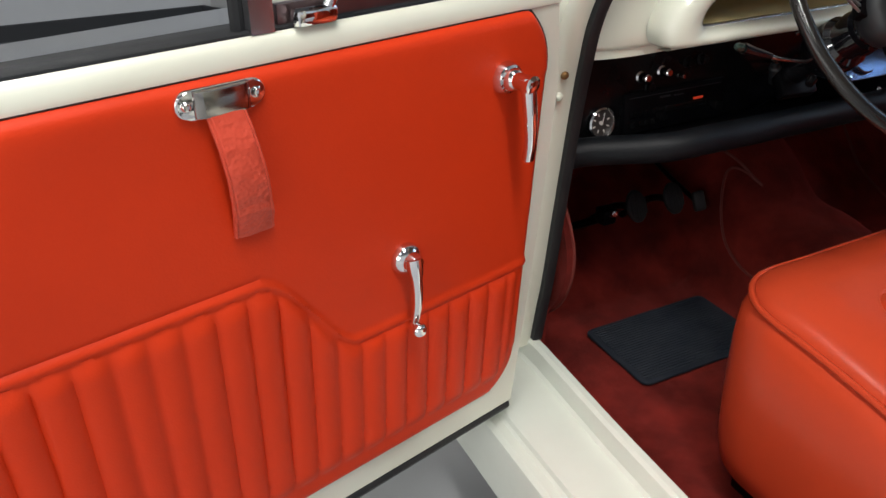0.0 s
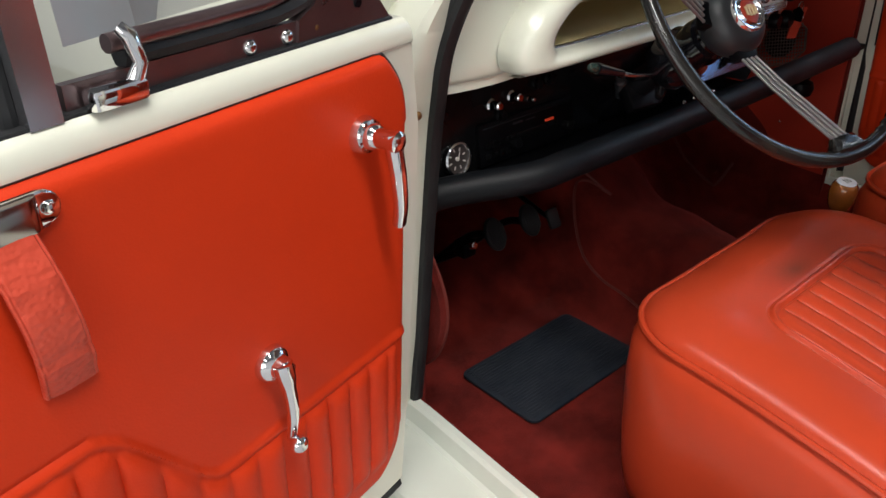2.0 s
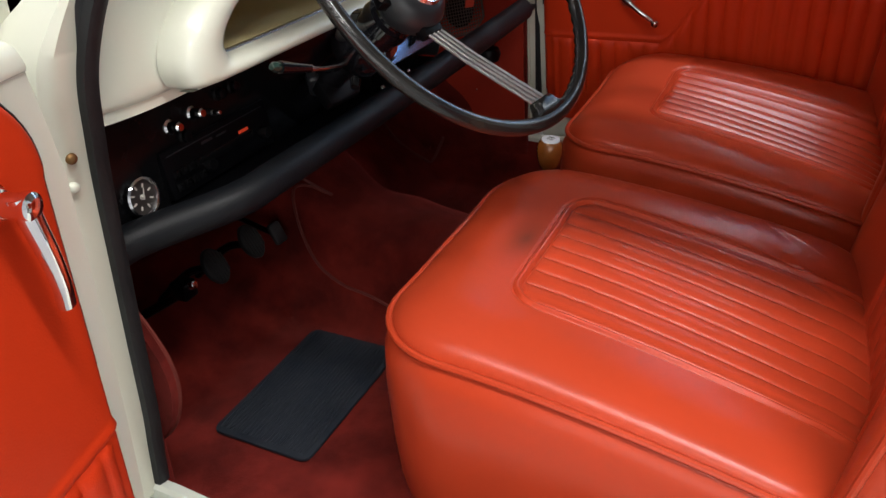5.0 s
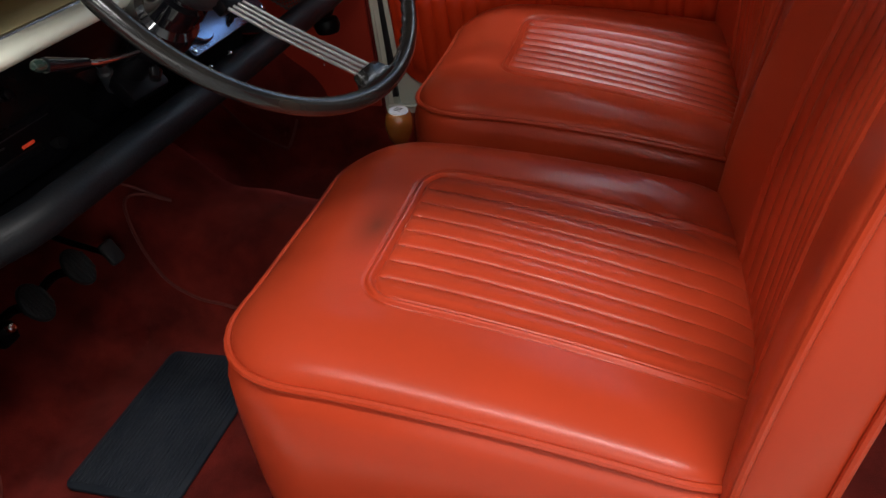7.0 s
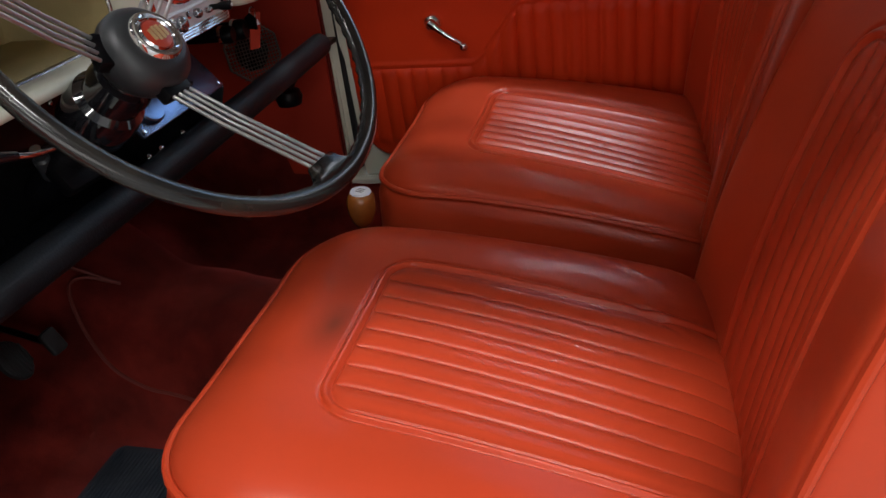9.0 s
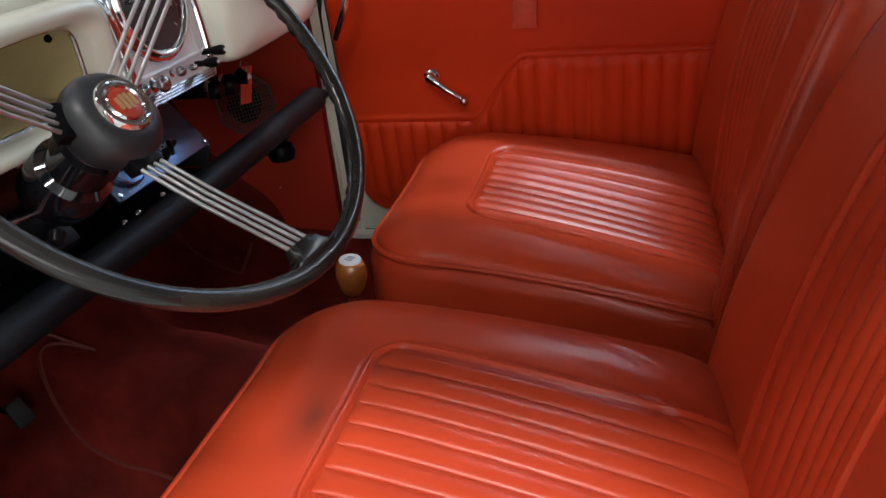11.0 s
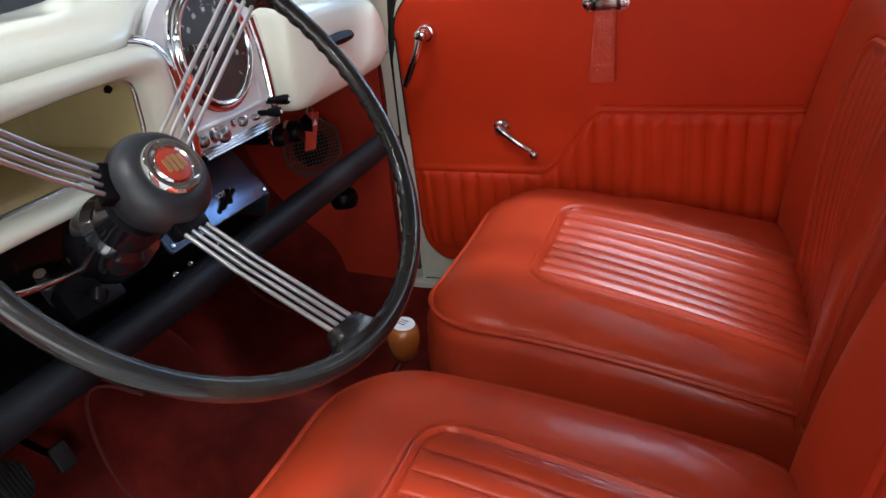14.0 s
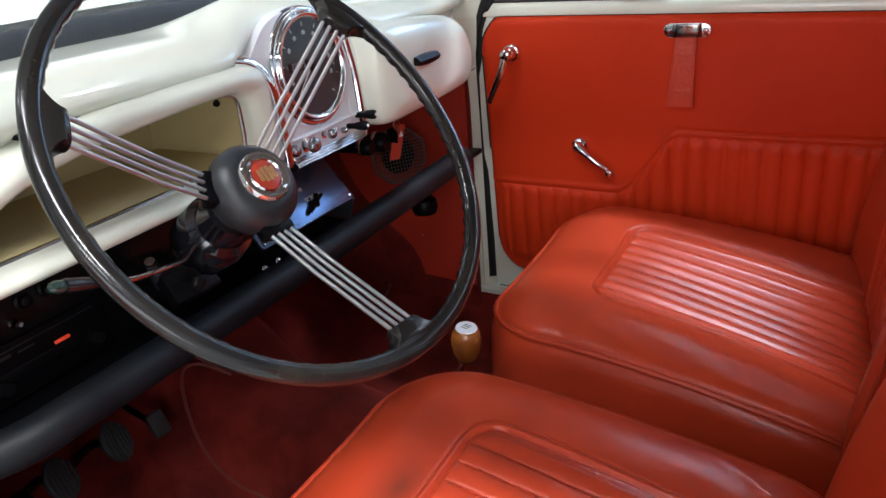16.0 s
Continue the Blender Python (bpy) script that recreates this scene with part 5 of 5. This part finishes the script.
part("cheek", prism([(0.034, 0.742), (0.098, 0.822), (0.15, 0.822), (0.15, 0.710), (0.045, 0.710)], 0.004, Matrix.Translation((0.160, 0, 0)) @ Matrix(((0, 0, 1, 0), (1, 0, 0, 0), (0, 1, 0, 0), (0, 0, 0, 1)))), DARK_METAL, heater, "dark grey side plate")

# ignition and lighting switches with a red tag
ign = thing("ignition_switch", (0.175, 0.0, 0.845), "black ignition switch with key under the dashboard edge", "switch")
for x, z, r in ((0.225, 0.806, 0.011), (0.268, 0.802, 0.0135)):
    part("barrel", lathe([(r, -0.06), (r, 0.0), (r * 1.25, 0.002), (r * 1.25, 0.014), (r, 0.018), (0, 0.018)], 20), BLACK_MATT, ign, "", axis((x, 0.050, z), (0.1, -1, 0.0)))
    part("bezel", lathe([(r * 1.3, -0.004), (r * 1.3, 0.001), (r, 0.003)], 20), CHROME, ign, "", axis((x, 0.050, z), (0.1, -1, 0.0)))
key = part("key", prism([(-0.010, 0.0), (0.010, 0.0), (0.012, 0.018), (0, 0.026), (-0.012, 0.018)], 0.003, axis((0.285, 0.030, 0.798), (1, -0.3, 0), (0, 0, 1)), 0.0008), BLACK_MATT, ign, "black key head")
tag = thing("key_tag", (0.235, 0.0, 0.83), "small red plastic tag hanging from the key", "tag")
part("leaf", prism([(-0.022, -0.028), (0.000, -0.030), (0.024, 0.024), (0.002, 0.029)], 0.0025, axis((0.330, 0.052, 0.786), (-0.35, -1, 0.15))), REDENAMEL, tag, "red tag")
part("mark", prism([(0.004, 0.006), (0.014, 0.006), (0.012, 0.016)], 0.0006, axis((0.329, 0.0485, 0.7865), (-0.35, -1, 0.15))), WHITE, tag)
part("ring", sweep([(0.325 + 0.010 * math.cos(a), 0.045, 0.815 + 0.010 * math.sin(a)) for a in np.linspace(0, 2 * math.pi, 20)[:-1]], 0.0012, 6, closed=True), STEEL, tag)

# perforated speaker grille on the footwell side
grille = thing("speaker_grille", (0.572, 0.205, 0.69), "octagonal perforated metal speaker grille on the red panel", "grille")
gm = axis((0.503, 0.160, 0.702), (-0.55, -0.85, 0.2))
octo = [(0.062 * math.cos(radians(22.5 + 45 * i)), 0.056 * math.sin(radians(22.5 + 45 * i))) for i in range(8)]
part("cone", lathe([(0.036, 0.0), (0.030, -0.004), (0.012, -0.014), (0, -0.012)], 28), BLACK_MATT, grille, "dark speaker cone", gm)
part("edge", sweep([(x, y, 0.005) for x, y in octo], 0.0022, 6, closed=True), GRILLE, grille, "", gm)
bm = bmesh.new()
for i in range(-8, 9):
    q = i * 0.0068
    reach = 0.058 if abs(q) < 0.024 else 0.058 - (abs(q) - 0.024) * 0.95
    sweep([(q, -reach * 0.92, 0.005), (q, reach * 0.92, 0.005)], 0.0011, 4, bm=bm)
    if abs(q) < 0.052:
        sweep([(-reach, q, 0.005), (reach, q, 0.005)], 0.0011, 4, bm=bm)
part("mesh", bm, GRILLE, grille, "perforated metal", gm, kind="stuff")
lamp_under = thing("demister_valve", (0.44, 0.0, 0.69), "black round valve hanging below the padded roll", "valve")
part("body", lathe([(0, -0.016), (0.022, -0.014), (0.026, 0.0), (0.022, 0.012), (0.010, 0.016), (0, 0.016)], 24), BLACK_MATT, lamp_under, "", pose(0.412, 0.055, 0.640))
part("stem", sweep([(0.412, 0.055, 0.652), (0.44, 0.05, 0.672), (0.48, 0.04, 0.69)], 0.009, 8), BLACK_MATT, lamp_under)
for x, z in ((0.455, 0.700), (0.49, 0.705)):
    screw(lamp_under, (x, 0.002, z), (-0.2, -1, -0.3), 0.005)

# ---- steering ----
W0 = Vector((-0.2293, -0.1868, 0.9486))
WN = Vector((-0.10926, -0.7835, 0.61171)).normalized()
WU = Vector((0, 0, 1)).cross(WN).normalized()
WV = WN.cross(WU)
wm = Matrix((WU, WV, WN)).transposed().to_4x4()
wm.translation = W0
R = 0.2098
wheel = thing("steering_wheel", W0, "black three-spoke steering wheel with wire spokes and domed boss", "steering wheel")
# rim with finger grips on its rear side
seg, ring = 16, 240
rows = []
for i in range(ring):
    a = 2 * math.pi * i / ring
    row = []
    for j in range(seg):
        b = 2 * math.pi * j / seg
        r = 0.0092
        if -0.2 < math.cos(b - 3.6) and math.sin(b) < 0.4:
            r += 0.0011 * max(0, math.cos(b - 3.9)) * math.sin(a * 75)
        row.append(((R + r * math.cos(b)) * math.cos(a), (R + r * math.cos(b)) * math.sin(a), r * 0.88 * math.sin(b)))
    rows.append(row)
rows.append(rows[0])
bm = loft(rows, closed=True)
bmesh.ops.remove_doubles(bm, verts=bm.verts[:], dist=1e-6)
part("rim", bm, WHEEL, wheel, "worn glossy black rim with finger grips", wm, 80)
for ang in (-90, 36, 156):
    sm = wm @ Matrix.Rotation(radians(ang), 4, "Z")
    # pad where the wires enter the rim
    rows = []
    for x, w, lo_z, hi_z in ((0.184, 0.0150, -0.009, 0.002), (0.186, 0.0166, -0.010, 0.0038), (0.190, 0.0180, -0.010, 0.0050), (0.194, 0.0212, -0.009, 0.0060), (0.198, 0.0270, -0.008, 0.0064), (0.202, 0.0360, -0.007, 0.0064), (0.206, 0.0480, -0.005, 0.0052)):
        rows.append([(x, w, lo_z), (x, w * 1.02, (lo_z + hi_z) / 2), (x, w * 0.8, hi_z), (x, 0, hi_z + 0.001), (x, -w * 0.8, hi_z), (x, -w * 1.02, (lo_z + hi_z) / 2), (x, -w, lo_z), (x, 0, lo_z - 0.002)])
    spoke = part("spoke", loft(rows, closed=True, caps=True), WHEEL, wheel, "black spoke pad with four steel wires", sm, 45)
    for k in range(4):
        q = (k - 1.5) * 0.0085
        part("wire", sweep([(0.040, q * 0.95, -0.080), (0.10, q, -0.052), (0.190, q, -0.003)], 0.0021, 10), WIRE, spoke, "polished steel wire", sm)
    part("root", box(0.034, 0.050, -0.017, 0.017, -0.090, -0.073, 0.003), BLACK_MATT, spoke, "", sm)
hub_m = wm @ Matrix.Translation((0.003, 0.002, -0.014))
part("boss", lathe([(0.026, -0.094), (0.036, -0.090), (0.043, -0.080), (0.0455, -0.068), (0.044, -0.057), (0.039, -0.049), (0.032, -0.044), (0.026, -0.0425), (0, -0.0425)], 48), HUB, wheel, "charcoal domed boss", hub_m)
badge = part("badge", lathe([(0.0262, -0.044), (0.0262, -0.039), (0.0245, -0.0360), (0.0222, -0.0362), (0.0208, -0.0390), (0.0198, -0.0400), (0.0186, -0.0375), (0.0168, -0.0355), (0.0152, -0.0375)], 48), CHROME, wheel, "chrome badge rings", hub_m)
part("badge_disc", lathe([(0.0156, -0.039), (0.0150, -0.0368), (0.010, -0.0352), (0, -0.0346)], 36), REDENAMEL, badge, "red enamel disc", hub_m)
bm = None
for ex, high in ((-0.0078, 0.0060), (-0.0026, 0.0076), (0.0026, 0.0076), (0.0078, 0.0060)):
    bm = prism(rounded_rect(ex - 0.0019, ex + 0.0019, -high, high, 0.001, 3), 0.0012, Matrix.Translation((0, 0, -0.0353)), 0, bm)
part("emblem", bm, GOLD, badge, "plain gold emblem", hub_m)

column = thing("steering_column", W0 - WN * 0.12, "glossy black steering column shroud", "steering column")
part("shroud", lathe([(0, -0.090), (0.024, -0.090), (0.025, -0.104), (0.031, -0.107), (0.0325, -0.122), (0.029, -0.126), (0.030, -0.140), (0.037, -0.146), (0.039, -0.160), (0.038, -0.188), (0.033, -0.196), (0.026, -0.200), (0.021, -0.210), (0.021, -0.50)], 36), BLACK_GLOSS, column, "glossy black stepped shroud", hub_m)
part("clamp", box(-0.032, 0.032, -0.038, 0.020, -0.270, -0.248, 0.006), BLACK_MATT, column, "", hub_m)
hubw = hub_m @ Vector((0, 0, -0.20))
part("side_clip", lathe([(0, 0.012), (0.006, 0.011), (0.008, 0.0)], 14), BLACK, column, "", axis(hub_m @ Vector((-0.030, -0.034, -0.19)), -WV - WU))
stalk = thing("indicator_stalk", hubw, "thin chrome indicator stalk with a clear green tip", "stalk")
s0 = hub_m @ Vector((-0.03, -0.01, -0.185))
s1 = Vector((-0.387, -0.043, 0.862))
mid_s = (s0 + s1) / 2 + Vector((0, -0.012, -0.004))
part("arm", sweep(smooth_path([s0, mid_s, s1 + (mid_s - s1).normalized() * 0.05], 6), 0.0030, 10), CHROME, stalk, "chrome arm")
part("grip", sweep([s1 + (mid_s - s1).normalized() * 0.056, s1 + (mid_s - s1).normalized() * 0.005], [0.0045, 0.0075], 12), BLACK_GLOSS, stalk)
GREEN = material("green_lens", (0.015, 0.035, 0.028), 0.1, coat=1.0)
part("tip", lathe([(0, 0.009), (0.004, 0.008), (0.006, 0.004), (0.006, -0.003), (0.0045, -0.006)], 18), GREEN, stalk, "greenish lens tip", axis(s1, s1 - mid_s))
stub = thing("choke_knob", (-0.26, 0.004, 0.812), "black knurled pull control with bright tip under the column", "knob")
b0, b1 = Vector((-0.232, 0.030, 0.806)), Vector((-0.214, 0.040, 0.770))
part("grip", sweep([b0, b0 + (b1 - b0) * 0.25, b0 + (b1 - b0) * 0.3, b1], [0.0065, 0.0065, 0.009, 0.009], 14), HUB, stub)
part("tip", lathe([(0, 0.005), (0.006, 0.004), (0.0065, -0.004)], 14), STEEL, stub, "bright tip", axis(b0, b0 - b1))
part("cable", sweep(smooth_path([b1, (-0.21, 0.05, 0.765), (-0.18, 0.06, 0.775), (-0.16, 0.09, 0.78)], 5), 0.003, 6), BLACK_MATT, stub)

# ---- gear lever ----
gear = thing("gear_lever", (0.045, -0.19, 0.39), "gear lever with a varnished wooden knob and pale disc", "gear lever")
gk = axis((0.038, -0.207, 0.575), (-0.02, -0.10, 1)) @ Matrix.Diagonal((0.85, 0.85, 0.95, 1))
part("rod", sweep(smooth_path([(0.045, -0.10, 0.44), (0.044, -0.16, 0.50), (0.042, -0.205, 0.575)], 6), 0.006, 10), CHROME, gear, "steel rod")
knob_part = part("knob", lathe([(0.009, 0.0), (0.013, 0.002), (0.0195, 0.012), (0.0235, 0.026), (0.0245, 0.038), (0.0225, 0.050), (0.0185, 0.056), (0.017, 0.0565)], 30), WOODKNOB, gear, "varnished wooden knob", gk)
part("disc", lathe([(0.0178, 0.0555), (0.0165, 0.0585), (0, 0.0595)], 28), WHITE, knob_part, "pale metal disc", gk)
for i in range(3):
    part("mark", box(-0.006 + i * 0.005, -0.0048 + i * 0.005, -0.006, 0.006, 0.0592, 0.0598, 0), DIALFACE, knob_part, "", gk)
part("boot", lathe([(0.048, -0.01), (0.045, 0.006), (0.034, 0.018), (0.022, 0.030), (0.010, 0.048), (0.007, 0.05)], 24), RUBBER, gear, "black rubber gaiter", pose(0.045, -0.10, 0.440, 14, 0, 0))

# ---- pedals ----
for nm, x, z, w, h in (("clutch_pedal", -0.292, 0.490, 0.020, 0.031), ("brake_pedal", -0.203, 0.487, 0.020, 0.031)):
    pd = thing(nm, (x, 0.30, z), "ribbed oval rubber pedal pad on a dark arm", "pedal", "pedals")
    pm = axis((x, 0.232, z), (-0.05, -0.86, 0.5))
    pad_out = [(w * math.cos(a) * (1 + 0.06 * math.cos(2 * a)), h * math.sin(a)) for a in np.linspace(0, 2 * math.pi, 28)[:-1]]
    part("pad", prism(pad_out, 0.009, pm, 0.003), RUBBER, pd, "worn black rubber pad")
    for i in range(-3, 4):
        q = i * 0.0054
        reach = h * math.sqrt(max(0, 1 - (q / w) ** 2)) * 0.86
        part("rib", box(q - 0.0017, q + 0.0017, -reach, reach, 0.009, 0.0112, 0.0006, 1), RUBBER, pd, "", pm)
    part("arm", sweep(smooth_path([(x, 0.240, z - 0.005), (x + 0.004, 0.30, z - 0.03), (x + 0.006, 0.40, z - 0.12)], 5), 0.007, 8), BLACK_MATT, pd)
dip = thing("dip_switch", (-0.335, 0.26, 0.47), "black foot dip switch bracket beside the pedals", "switch")
part("bracket", box(-0.352, -0.322, 0.245, 0.275, 0.455, 0.485, 0.004), BLACK_MATT, dip)
part("button", lathe([(0, 0.014), (0.006, 0.013), (0.007, 0.0)], 14), CHROME, dip, "", axis((-0.337, 0.245, 0.478), (0, -1, 0.5)))
part("stem", sweep([(-0.337, 0.26, 0.465), (-0.345, 0.36, 0.40)], 0.008, 8), BLACK_MATT, dip)
acc = thing("accelerator_pedal", (-0.083, 0.30, 0.42), "small flat rubber accelerator pedal pad", "pedal", "pedals")
part("pad", prism(rounded_rect(-0.014, 0.014, -0.020, 0.020, 0.006, 4), 0.007, axis((-0.120, 0.246, 0.457), (-0.05, -0.9, 0.45)), 0.003), RUBBER, acc)
part("arm", sweep([(-0.120, 0.254, 0.455), (-0.115, 0.33, 0.47), (-0.11, 0.44, 0.50)], 0.005, 8), BLACK_MATT, acc)
